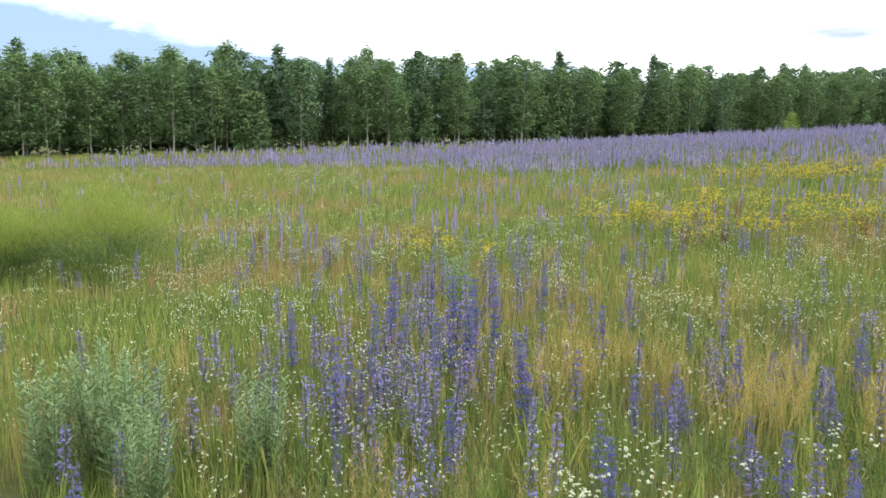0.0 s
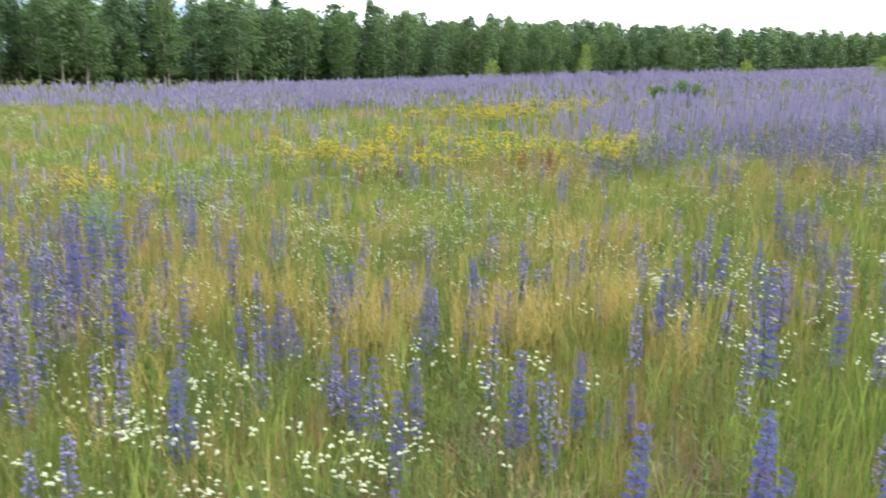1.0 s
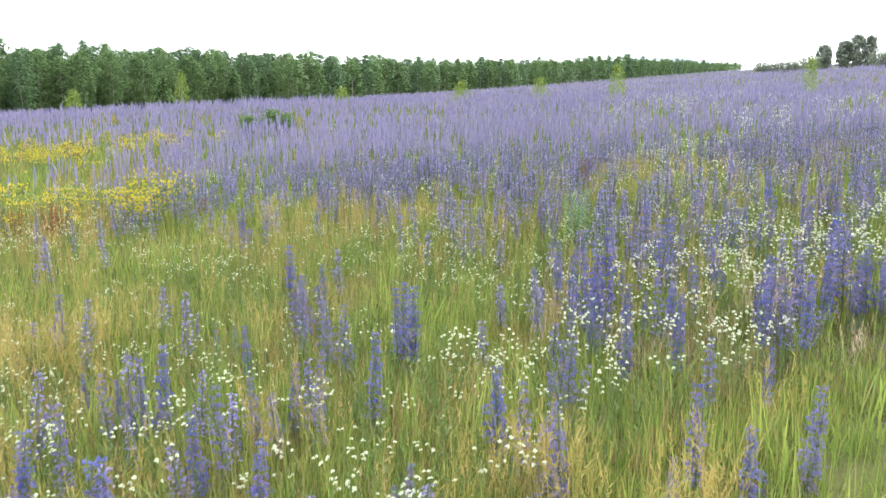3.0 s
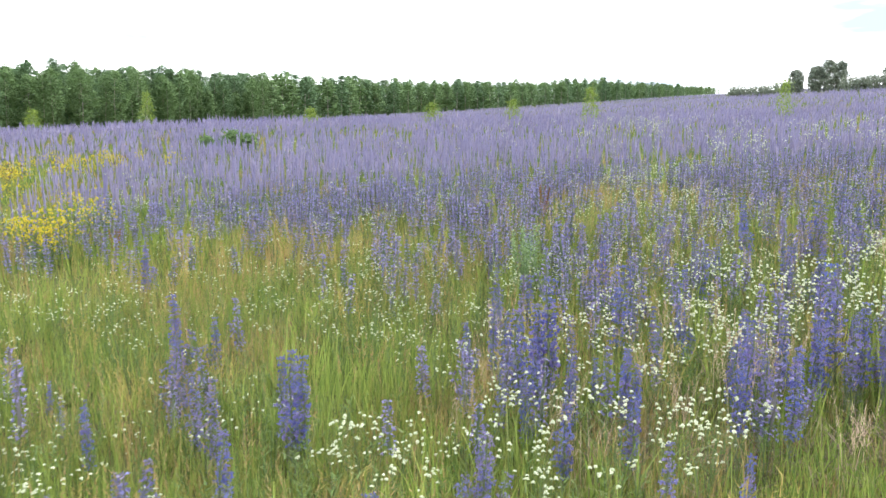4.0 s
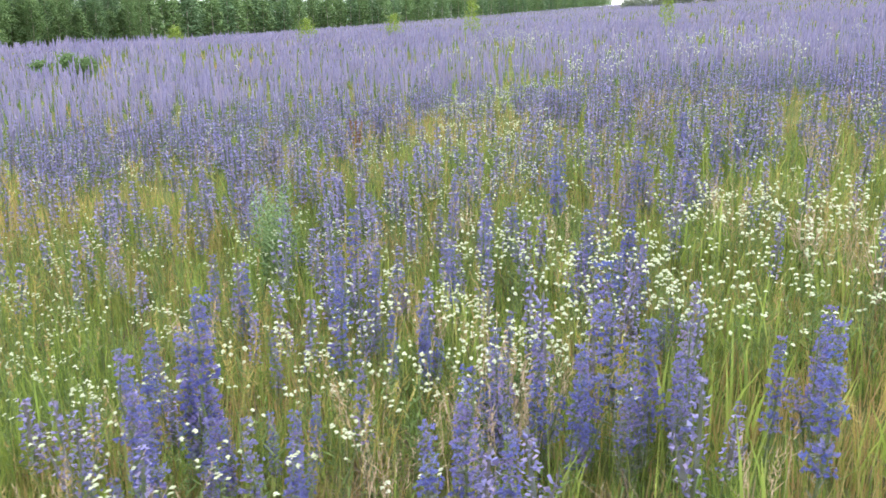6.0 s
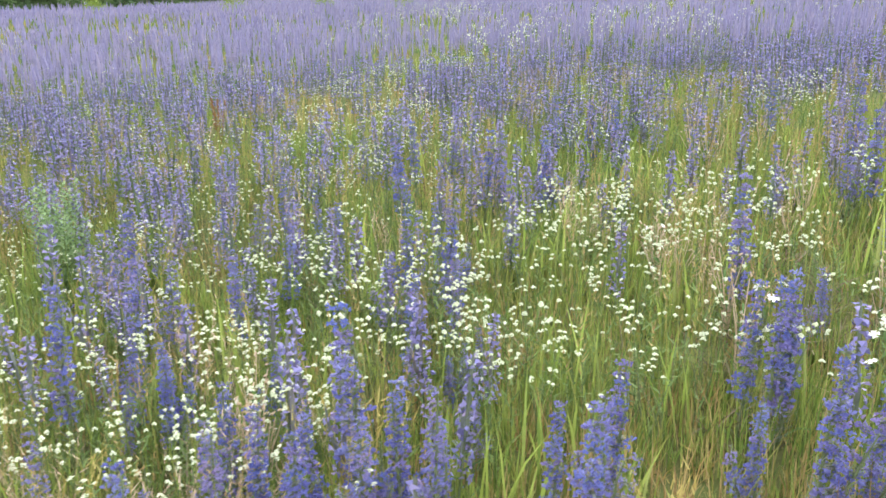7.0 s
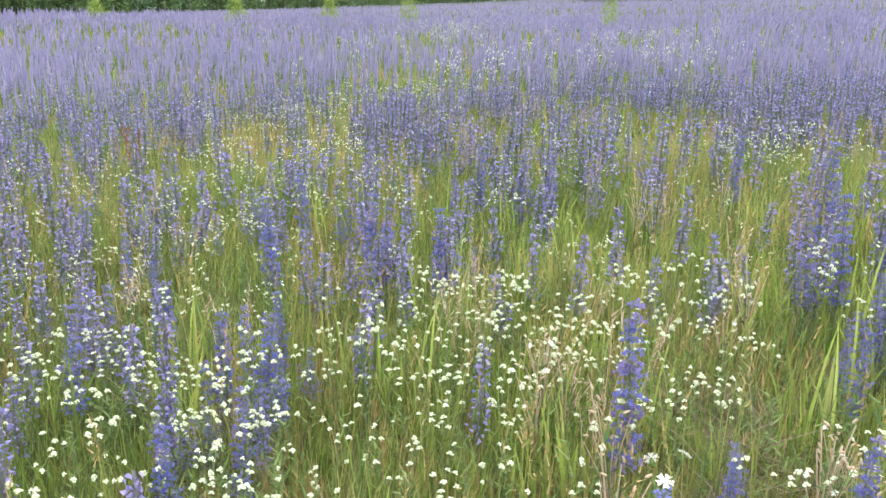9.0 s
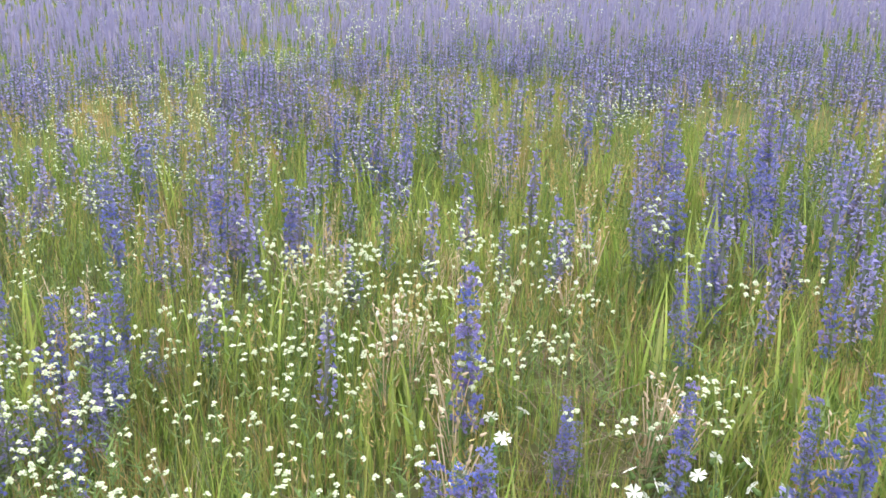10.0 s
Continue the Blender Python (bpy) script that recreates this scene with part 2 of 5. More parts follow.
def lance(shape, base, tip, width, m=0, droop=0.1, side=None):
    """A leaf: narrow at both ends, folded along its rib."""
    base, tip = np.asarray(base, float), np.asarray(tip, float)
    way = tip - base
    if side is None:
        side = np.cross(way, (0, 0, 1.0))
        if np.linalg.norm(side) < 1e-6:
            side = np.array([1.0, 0, 0])
    side = np.asarray(side, float) / np.linalg.norm(side) * width * 0.5
    mid1, mid2 = base + way * 0.35, base + way * 0.7
    up = np.array([0, 0, abs(np.linalg.norm(way)) * droop])
    mid1, mid2 = mid1 + up * 0.8, mid2 + up
    fold = np.array([0, 0, width * 0.15])
    shape.add([base, mid1 - side + fold, mid1, mid1 + side + fold, mid2 - side * 0.7 + fold, mid2, mid2 + side * 0.7 + fold, tip],
              [(0, 2, 1), (0, 3, 2), (1, 2, 5), (1, 5, 4), (2, 3, 6), (2, 6, 5), (4, 5, 7), (5, 6, 7)], m)


def tube(shape, points, radii, m=0, sides=4):
    points = [np.asarray(p, float) for p in points]
    vs, ts = [], []
    for p, r in zip(points, radii):
        for k in range(sides):
            a = 6.28318 * k / sides
            vs.append(p + np.array([math.cos(a) * r, math.sin(a) * r, 0]))
    for i in range(len(points) - 1):
        for k in range(sides):
            a, b = i * sides + k, i * sides + (k + 1) % sides
            ts += [(a, b, b + sides), (a, b + sides, a + sides)]
    shape.add(vs, ts, m)


def floret(shape, at, way, size, m=0, petals=5):
    """A small open flower that faces along way: a ragged cup of separate petals."""
    at, way = np.asarray(at, float), np.asarray(way, float)
    way = way / np.linalg.norm(way)
    u = np.cross(way, (0.31, 0.17, 0.93))
    u /= np.linalg.norm(u)
    w = np.cross(way, u)
    vs, ts = [at - way * size * 0.7], []
    spin = rng.uniform(0, 6.28)
    for k in range(petals):
        a = spin + 6.28318 * k / petals
        d = math.cos(a) * u + math.sin(a) * w
        e = math.cos(a + 2.6 / petals) * u + math.sin(a + 2.6 / petals) * w
        f = math.cos(a + 5.0 / petals) * u + math.sin(a + 5.0 / petals) * w
        r = size * rng.uniform(0.38, 0.62)
        vs += [at + d * r * 0.8, at + e * r * 1.15 + way * size * rng.uniform(0.0, 0.35), at + f * r * 0.8]
        i = 1 + 3 * k
        ts += [(0, i, i + 1), (0, i + 1, i + 2)]
    shape.add(vs, ts, m)


def blob(shape, at, r, m=0, flat=1.0):
    """A rough small knob with eight faces."""
    at = np.asarray(at, float)
    k = rng.uniform(0.75, 1.25, 6)
    vs = [at + r * k[0] * np.array([1, 0.2, 0]), at + r * k[1] * np.array([-0.2, 1, 0]), at - r * k[2] * np.array([1, 0.2, 0]),
          at - r * k[3] * np.array([-0.2, 1, 0]), at + np.array([0, 0, r * k[4] * flat]), at - np.array([0, 0, r * k[5] * flat])]
    shape.add(vs, [(0, 1, 4), (1, 2, 4), (2, 3, 4), (3, 0, 4), (1, 0, 5), (2, 1, 5), (3, 2, 5), (0, 3, 5)], m)


def thing(name, label, category, m, group=""):
    ob = new(name)
    ob.matrix_basis = m
    ob.empty_display_size = 0.1
    return tagged(ob, label, category, group)


def part(name, mesh, parent, label="", m=None):
    ob = new(name, mesh)
    ob.parent = parent
    if m is not None:
        ob.matrix_basis = m
    if label:
        ob["label"] = label
    return ob


def stuff(name, arrays, materials, label, category):
    return tagged(new(name, mesh_of(name, arrays, materials)), label, category, kind="stuff")


# ---- ground ----
def build_ground():
    ring = np.concatenate([np.linspace(0, 12, 37), np.geomspace(12.6, 2500, 46)])
    around = 120
    vs, ts = [(3.0, 3.0, float(ground_z(3.0, 3.0)))], []
    for i, r in enumerate(ring[1:]):
        for k in range(around):
            a = 6.28318 * k / around
            x, y = 3 + r * math.sin(a), 3 + r * math.cos(a)
            far = min(r, 420.0) / r
            z = float(ground_z(3 + (x - 3) * far, 3 + (y - 3) * far))
            if r < 40:
                z += 0.035 * noise.noise((x * 0.9, y * 0.9, 0.3)) + 0.014 * noise.noise((x * 4.1, y * 4.1, 1.7))
            vs.append((x, y, z))
    for k in range(around):
        ts.append((0, 1 + (k + 1) % around, 1 + k))
    for i in range(len(ring) - 2):
        for k in range(around):
            a, b = 1 + i * around + k, 1 + i * around + (k + 1) % around
            ts += [(a, b, b + around), (a, b + around, a + around)]
    ob = new("ground", mesh_of("ground", (np.array(vs), np.array(ts), np.zeros(len(ts), int)), [SOIL], smooth=True))
    tagged(ob, "gently rising meadow soil with thatch and moss", "ground", kind="structure")


build_ground()


# ---- where things grow ----
def field_edge(y):
    """The x past which the bugloss field begins."""
    return np.interp(y, [-4, 2.6, 3.4, 4.4, 5.8, 7.6, 9.0, 11.5, 13, 18, 20.5, 22.5, 24, 28, 34, 37],
                     [6.4, 5.3, 5.0, 6.0, 6.5, 6.5, 6.0, 6.6, 7.2, 9.4, 10.2, 7.5, 1.6, -0.5, -6, -20])


def patchy(x, y, size, seed):
    """Smooth noise from about -1 to 1 over the plan."""
    r = np.random.default_rng(seed)
    out = np.zeros_like(x)
    for k in range(7):
        a, f, p = r.uniform(0, 6.28), r.uniform(0.6, 1.7) / size, r.uniform(0, 6.28)
        out += np.sin((x * math.cos(a) + y * math.sin(a)) * f * 6.28 + p)
    return out / 2.6


def hump(x, y, cx, cy, rx, ry=None):
    ry = rx if ry is None else ry
    return np.exp(-((x - cx) / rx) ** 2 - ((y - cy) / ry) ** 2)


def track_gap(x, y):
    """Distance in the plan from the line that one walks."""
    px = np.array([0.1, 1.4, 3.3, 4.6, 6.2])
    py = np.array([0.3, 0.7, 1.65, 1.75, 1.7])
    best = np.full(np.shape(x), 1e9)
    for i in range(4):
        dx, dy = px[i + 1] - px[i], py[i + 1] - py[i]
        k = np.clip(((x - px[i]) * dx + (y - py[i]) * dy) / (dx * dx + dy * dy), 0, 1)
        best = np.minimum(best, np.hypot(x - px[i] - k * dx, y - py[i] - k * dy))
    return best


def spots(x0, x1, y0, y1, density, keep):
    """Random spots of the plan's rectangle, as many to the square metre as density says, thinned by keep(x, y) from 0 to 1."""
    n = int((x1 - x0) * (y1 - y0) * density)
    x, y = rng.uniform(x0, x1, n), rng.uniform(y0, y1, n)
    ok = rng.uniform(0, 1, n) < keep(x, y)
    return x[ok], y[ok]


def wedge(x, y):
    """The part of the plan ahead of the walk."""
    a = np.degrees(np.arctan2(x - 3, y + 1.5))
    return (a > -42) & (a < 98)


# ---- trees at the far side of the field ----
def crown_shape(height, spreadr, low, leaves, leaf, m, kind):
    """Many small leaf clumps on limbs; the leaves of a clump face outwards from it, and a few thin shoots stand over the top."""
    s = Shape()
    limbs = []
    count = 72
    for i in range(count):
        k = low + (1.0 - low) * (i + rng.uniform(0, 1)) / count
        u = (k - low) / (1 - low)
        if kind == "spire":
            r = spreadr * (1 - u) ** 0.6 * (0.45 + 0.55 * min(1, u * 4))
        elif kind == "round":
            r = spreadr * math.sqrt(max(0.03, 1 - (2 * u - 0.9) ** 2 * 0.85))
        else:
            r = spreadr * min(1, 1.35 * (1 - u) ** 0.5) * (0.5 + 0.5 * min(1, u * 3))
        a = i * 2.4 + rng.uniform(-0.5, 0.5)
        r *= rng.uniform(0.5, 1.25)
        limbs.append((k * height, a, r))
    per = max(4, leaves // len(limbs))
    cloud = []
    for z, a, r in limbs:
        u = z / height
        middle = np.array([math.cos(a) * r * 0.7, math.sin(a) * r * 0.7, z + r * 0.2])
        wide = spreadr * (0.42 - 0.14 * u) * rng.uniform(0.75, 1.3)
        for j in range(per):
            d = rng.normal(0, 1, 3)
            d /= np.linalg.norm(d)
            p = middle + d * wide * rng.uniform(0.35, 1.1) * np.array([1, 1, 1.25])
            n1 = d + np.array([0, 0, 0.5]) + rng.normal(0, 0.4, 3)
            n1 /= np.linalg.norm(n1)
            e1 = np.cross(n1, rng.normal(0, 1, 3))
            e1 /= np.linalg.norm(e1)
            e2 = np.cross(n1, e1)
            z1 = leaf * rng.uniform(0.55, 1.3)
            cloud += [p - e1 * z1, p + e2 * z1 * 0.7, p + e1 * z1 * 0.8 - e2 * z1 * 0.5]
    for j in range(60):
        u = rng.uniform(0, 1)
        p = np.array([rng.normal(0, 0.05), rng.normal(0, 0.05), height * (0.95 + 0.085 * u)]) * np.array([1 + 2.5 * (1 - u), 1 + 2.5 * (1 - u), 1])
        cloud += [p, p + rng.normal(0, leaf * 0.55, 3), p + rng.normal(0, leaf * 0.55, 3)]
    s.add(cloud, np.arange(len(cloud)).reshape(-1, 3), m)
    return s.arrays(), limbs


def trunk_shape(height, radius, limbs, sway=0.15):
    s = Shape()
    n = 7
    line = []
    off = np.zeros(2)
    for i in range(n):
        k = i / (n - 1)
        line.append(np.array([off[0], off[1], height * k - 0.1]))
        off = off + rng.normal(0, sway, 2) * height / 40
    tube(s, line, [radius * (1.15 - k * 1.05) for k in np.linspace(0, 1, n)], 0, 6)
    for z, a, r in limbs[::3]:
        k = min(n - 2, int(z / height * (n - 1)))
        p = line[k] + (line[k + 1] - line[k]) * (z / height * (n - 1) - k)
        e = np.array([math.cos(a) * r * 0.8, math.sin(a) * r * 0.8, z + r * 0.3])
        tube(s, [p - np.array([0, 0, r * 0.25]), (p + e) / 2, e], [radius * 0.3, radius * 0.2, radius * 0.06], 0, 3)
    return s.arrays()


TREE_KINDS = []
for name, label, height, wide, low, leaves, leaf, m, kind in [
        ("birch_tree", "young birch with pale trunk and light green crown", 7.5, 1.30, 0.15, 3000, 0.100, TREE_A, "oval"),
        ("birch_tree", "young birch with pale trunk and light green crown", 8.1, 1.35, 0.17, 2800, 0.100, TREE_A, "spire"),
        ("aspen_tree", "slender aspen with dark blue-green crown", 7.6, 1.25, 0.12, 2700, 0.105, TREE_B, "oval"),
        ("aspen_tree", "slender aspen with dark blue-green crown", 7.7, 1.45, 0.08, 2700, 0.105, TREE_B, "spire"),
        ("birch_tree", "bushy young birch, green down to the ground", 4.9, 1.15, 0.03, 1800, 0.13, TREE_A, "spire"),
        ("pine_tree", "thin dark conifer with a pointed tip", 8.5, 0.85, 0.16, 1500, 0.14, TREE_B, "spire")]:
    arrays, limbs = crown_shape(height, wide, low, leaves, leaf, 0, kind)
    TREE_KINDS.append((name, label, mesh_of("crown", arrays, [m]), mesh_of("trunk", trunk_shape(height * 0.97, 0.042, limbs), [BARK]), height))
for name, label, height, wide, low, leaves, leaf, m, kind in [
        ("birch_tree", "distant young birch with a light green crown", 7.7, 1.9, 0.0, 800, 0.23, TREE_A, "spire"),
        ("aspen_tree", "distant aspen with a dark green crown", 7.9, 1.8, 0.0, 800, 0.23, TREE_B, "spire")]:
    arrays, limbs = crown_shape(height, wide, low, leaves, leaf, 0, kind)
    TREE_KINDS.append((name, label, mesh_of("crown", arrays, [m]), mesh_of("trunk", trunk_shape(height * 0.97, 0.08, limbs[::3]), [BARK]), height))


def plant_tree(kind, x, y, size, turn, group="trees along the field"):
    name, label, crown, trunk, height = TREE_KINDS[kind]
    t = thing(name, label, "tree", pose(x, y, float(ground_z(x, y)), rng.uniform(-2, 2), rng.uniform(-2, 2), math.degrees(turn)), group)
    t.scale = (size * rng.uniform(1.45, 2.1), size * rng.uniform(1.3, 1.8), size)
    part("trunk", trunk, t)
    part("crown", crown, t)
    return t


def tree_line(x):
    return np.where(x < 120, 73.0 + 0.47 * x, 129.4 + 0.27 * (x - 120))


def build_trees():
    x = -46.0
    while x < 375:
        step = 1.75 if x < 70 else (2.4 if x < 150 else 5.0)
        for row, back in enumerate((0.0, 2.6, 6.0) if x < 70 else (0.0, 3.0)):
            px = x + rng.uniform(-0.6, 0.6) * step
            py = float(tree_line(px)) + back + rng.uniform(-0.9, 1.1)
            if px > 70:
                k = int(rng.choice([6, 6, 7]))
            elif row == 0 and rng.uniform() < 0.25:
                k = 4
            elif row == 0:
                k = int(rng.choice([0, 1, 0, 0, 2]))
            elif row == 1:
                k = int(rng.choice([1, 2, 2, 0, 0, 0, 2, 3, 5]))
            else:
                k = int(rng.choice([7, 7, 6, 2]))
            shrink = float(np.interp(px, [-50, -25, 6, 22, 38, 60, 130, 225, 370], [0.95, 0.97, 1.0, 0.94, 0.91, 0.88, 0.84, 0.90, 0.42]))
            plant_tree(k, px, py, rng.uniform(0.86, 1.07) * (1.0 if row else 0.92) * shrink, rng.uniform(0, 6.28))
        x += step


build_trees()


def build_far_wood():
    """Dense wood behind the front rows, and the far groves on the rise."""
    leaf = Shape()
    for i in range(110):
        p = np.array([rng.normal(0, 1.1), rng.normal(0, 1.0), 7.5 * rng.uniform(0, 1) ** 1.1])
        n1, n2 = rng.normal(0, 1, 3), rng.normal(0, 1, 3)
        leaf.add([p - n1 * 0.26, p + n2 * 0.22, p + n1 * 0.22], [(0, 1, 2)], int(i % 5 < 2))
    n = 1500
    x = np.concatenate([rng.uniform(-60, 110, 700), rng.uniform(85, 375, 800)])
    y = tree_line(x) + rng.uniform(3.2, 14, n) - 2.5 * (x > 90)
    stuff("woodland", spread(leaf.arrays(), x, y, ground_z(x, y), rng.uniform(0, 6.28, n), rng.uniform(0.85, 1.0, n) * np.interp(x, [-50, 12, 60, 130, 225, 370], [0.9, 0.9, 0.8, 0.76, 0.83, 0.38])), [TREE_B, TREE_A],
          "dense dark young woodland behind the front trees", "woodland")


build_far_wood()


def grove_tree(name, label, x, y, height, wide, low, leaves, leaf, m, kind, group):
    arrays, limbs = crown_shape(height, wide, low, leaves, leaf, 0, kind)
    t = thing(name, label, "tree", pose(x, y, float(ground_z(x, y))), group)
    part("trunk", mesh_of("trunk", trunk_shape(height * 0.95, height * 0.018, limbs), [BARK]), t)
    part("crown", mesh_of("crown", arrays, [m]), t)


def polar(heading, d, ex=3.4, ey=1.7):
    return ex + d * math.sin(radians(heading)), ey + d * math.cos(radians(heading))


for heading, d, height, wide in [(66.5, 158, 3.8, 1.5), (67.6, 160, 4.3, 1.6), (68.3, 160, 5.2, 1.7), (69.0, 161, 4.9, 1.3), (71.9, 150, 3.9, 1.8), (74.4, 150, 3.2, 2.0), (77.8, 150, 4.6, 2.6), (79.6, 150, 4.2, 3.0)]:
    gx, gy = polar(heading, d)
    grove_tree("willow_tree", "tall grey-green willow on the far rise", gx, gy, height, wide, 0.08, 2800, 0.20, TREE_D, "round", "far willows")
for heading, d, height, wide in [(63.2, 170, 0.9, 3.0), (64.6, 168, 0.9, 3.0), (65.9, 165, 1.2, 3.0), (69.9, 150, 1.5, 2.6), (70.9, 149, 1.8, 2.8), (72.6, 147, 1.9, 2.8), (73.6, 147, 1.8, 2.6), (75.0, 146, 1.3, 2.6)]:
    gx, gy = polar(heading, d)
    grove_tree("shrub", "rounded green shrub on the far rise", gx, gy, height, wide, 0.02, 1500, 0.22, TREE_D, "round", "far shrubs")

for sx, sy, height in [(20.7, 39.8, 1.75), (30.0, 21.3, 1.5), (31.1, 26.2, 1.1), (27.2, 27.2, 1.0), (33.5, 15.2, 1.5), (24.5, 32.0, 0.8), (15.2, 38.5, 1.1)]:
    grove_tree("sapling", "small yellow-green sapling in the bugloss field", sx, sy, height, 0.55, 0.08, 800, 0.045, TREE_C, "spire", "saplings in the field")
for sx, sy, height, wide in [(14.75, 21.9, 0.56, 0.34), (14.25, 22.3, 0.42, 0.28), (15.15, 21.7, 0.45, 0.26)]:
    grove_tree("bush", "low dark green bush among the bugloss", sx, sy, height, wide, 0.06, 1200, 0.045, TREE_A, "oval", "green bushes")


# ---- viper's bugloss ----
def whorl_shape(clusters, florets, size, reach):
    """One tier of a spike: clusters of small cupped florets on short arching stalks round the stem, joined by their green calyces."""
    s = Shape()
    feet = []
    for c in range(clusters):
        a = 6.283 * c / clusters + rng.uniform(-0.35, 0.35)
        out, side = np.array([math.cos(a), math.sin(a), 0]), np.array([-math.sin(a), math.cos(a), 0])
        far = reach * rng.uniform(0.8, 1.15)
        rise = rng.normal(0, 0.004)
        for i in range(florets):
            at = out * (far - 0.007 * (i % 3)) + side * rng.normal(0, 0.0055) + np.array([0, 0, rise + rng.normal(0, 0.0042)])
            feet.append(s.count)
            floret(s, at, out + side * rng.normal(0, 0.5) + np.array([0, 0, 0.35 + rng.normal(0, 0.4)]), size * rng.uniform(0.75, 1.3), 0, 3)
        for i in range(3):
            q = out * far * rng.uniform(0.5, 0.9) + side * rng.normal(0, 0.007)
            blade(s, q * 0.4, q + np.array([0, 0, rng.uniform(-0.006, 0.008)]), 0.004, 0.1, 1, 1)
    hub = s.count
    s.add([(0, 0, -0.004), (0, 0, 0)], np.zeros((0, 3), int), 1)
    s.t.append(np.array([(hub, hub + 1, f) for f in feet]))
    s.m.append(np.ones(len(feet), int))
    return s.arrays()


WHORLS = [mesh_of("flower_whorl", whorl_shape(c, n, z, r), [petal, CALYX]) for petal in (BLUE, DULL)
          for c, n, z, r in [(5, 4, 0.0084, 0.024), (6, 3, 0.0088, 0.026), (5, 3, 0.0086, 0.027), (5, 4, 0.0088, 0.022)]]


def bugloss_leaf(length, width):
    s = Shape()
    lance(s, (0, 0, 0), (length, 0, -length * 0.15), width, 0, 0.18)
    return mesh_of("leaf", s.arrays(), [LEAF])


BUG_LEAVES = [bugloss_leaf(0.11, 0.016), bugloss_leaf(0.085, 0.013), bugloss_leaf(0.06, 0.010)]


def stem_mesh(height):
    s = Shape()
    p = np.zeros(3)
    line = []
    for i in range(6):
        line.append(p.copy())
        p = p + np.array([rng.normal(0, 0.006), rng.normal(0, 0.006), height / 5])
    line[0][2] = -0.02
    tube(s, line, [0.005, 0.0046, 0.004, 0.0034, 0.0026, 0.0014], 0, 5)
    for i in range(150):
        k = rng.uniform(0.06, 1.0)
        a = rng.uniform(0, 6.283)
        ln = rng.uniform(0.012, 0.030) * (2.3 - 2.0 * k)
        b = line[min(4, int(k * 5))] * (1 - (k * 5) % 1) + line[min(5, int(k * 5) + 1)] * ((k * 5) % 1)
        blade(s, b, b + np.array([math.cos(a) * ln, math.sin(a) * ln, ln * rng.uniform(0.1, 0.8)]), 0.0045, 0.1, 1, 1)
    return mesh_of("stem", s.arrays(), [STEM, CALYX])


def bugloss_spike(t, m, kind, height, start, count, shade):
    """One flowering stem with its sprays, as parts of the plant t."""
    st = part("stem", stem_mesh(height), t, m=m)
    for i in range(count):
        u = i / (count - 1)
        k = start + (0.99 - start) * u ** 0.88
        size = (1.22 - 0.50 * u ** 1.6) * rng.uniform(0.85, 1.15) * shade[0]
        part("flower_whorl", WHORLS[int(rng.integers(4)) + shade[1]], st,
             m=pose(rng.normal(0, 0.002), rng.normal(0, 0.002), k * height, rng.uniform(-9, 9), rng.uniform(-9, 9), i * 137.5 + rng.uniform(-25, 25)) @ Matrix.Scale(size, 4))
    return st


def build_bugloss(kind, height):
    t = thing("bugloss", ["blue-violet viper's bugloss spike in full bloom", "branching viper's bugloss with muted violet sprays",
                          "stout viper's bugloss with bright blue florets", "half-faded viper's bugloss with sparse violet florets"][kind],
              "wildflower", pose(0, 0, -50), "bugloss plants beside the way")
    shade = [(1.0, 0), (1.0, 4), (1.12, 0), (0.95, 4)][kind]
    bugloss_spike(t, pose(0, 0, 0), kind, height, [0.32, 0.38, 0.26, 0.40][kind], [14, 10, 15, 9][kind], shade)
    for tilt, turn, share in [[], [(14, 30, 0.72), (17, 200, 0.6)], [(15, 110, 0.62)], []][kind]:
        bugloss_spike(t, pose(0, 0, 0.01, 0, tilt, turn), kind, height * share, 0.5, 5, shade)
    for i in range(2):
        k = 0.03 + 0.45 * i / 2
        size = rng.uniform(0.7, 1.1) * (1.1 - 0.5 * i / 2)
        part("leaf", BUG_LEAVES[i % 3], t,
             m=pose(0, 0, k * height, 0, -35 + rng.uniform(-15, 15), i * 137.5 + 40) @ Matrix.Scale(size, 4))
    return t


BUGLOSS_SPOTS = []
BUGLOSS_SPOTS += [
    (-0.32, 3.79, 0.60), (0.23, 4.60, 0.57), (0.49, 4.01, 0.56), (1.06, 3.92, 0.33), (1.57, 5.30, 0.32), (1.46, 4.15, 0.46),
    (0.71, 4.12, 0.45), (0.97, 4.92, 0.48), (1.12, 3.90, 0.43), (1.18, 3.96, 0.33), (1.89, 4.54, 0.37), (2.21, 4.52, 0.35),
    (2.08, 3.79, 0.35), (1.86, 3.63, 0.42), (1.99, 2.85, 0.37), (2.08, 2.76, 0.22), (1.69, 1.96, 0.50), (2.78, 2.87, 0.59),
    (4.68, 4.08, 0.49), (3.66, 2.92, 0.28), (3.33, 2.52, 0.25), (2.15, 1.73, 0.41), (2.18, 2.80, 0.25), (4.11, 4.94, 0.27),
    (5.00, 5.27, 0.36), (4.20, 5.33, 0.22), (4.19, 4.90, 0.25), (3.42, 4.46, 0.27), (3.38, 4.70, 0.25), (4.45, 4.45, 0.40),
]
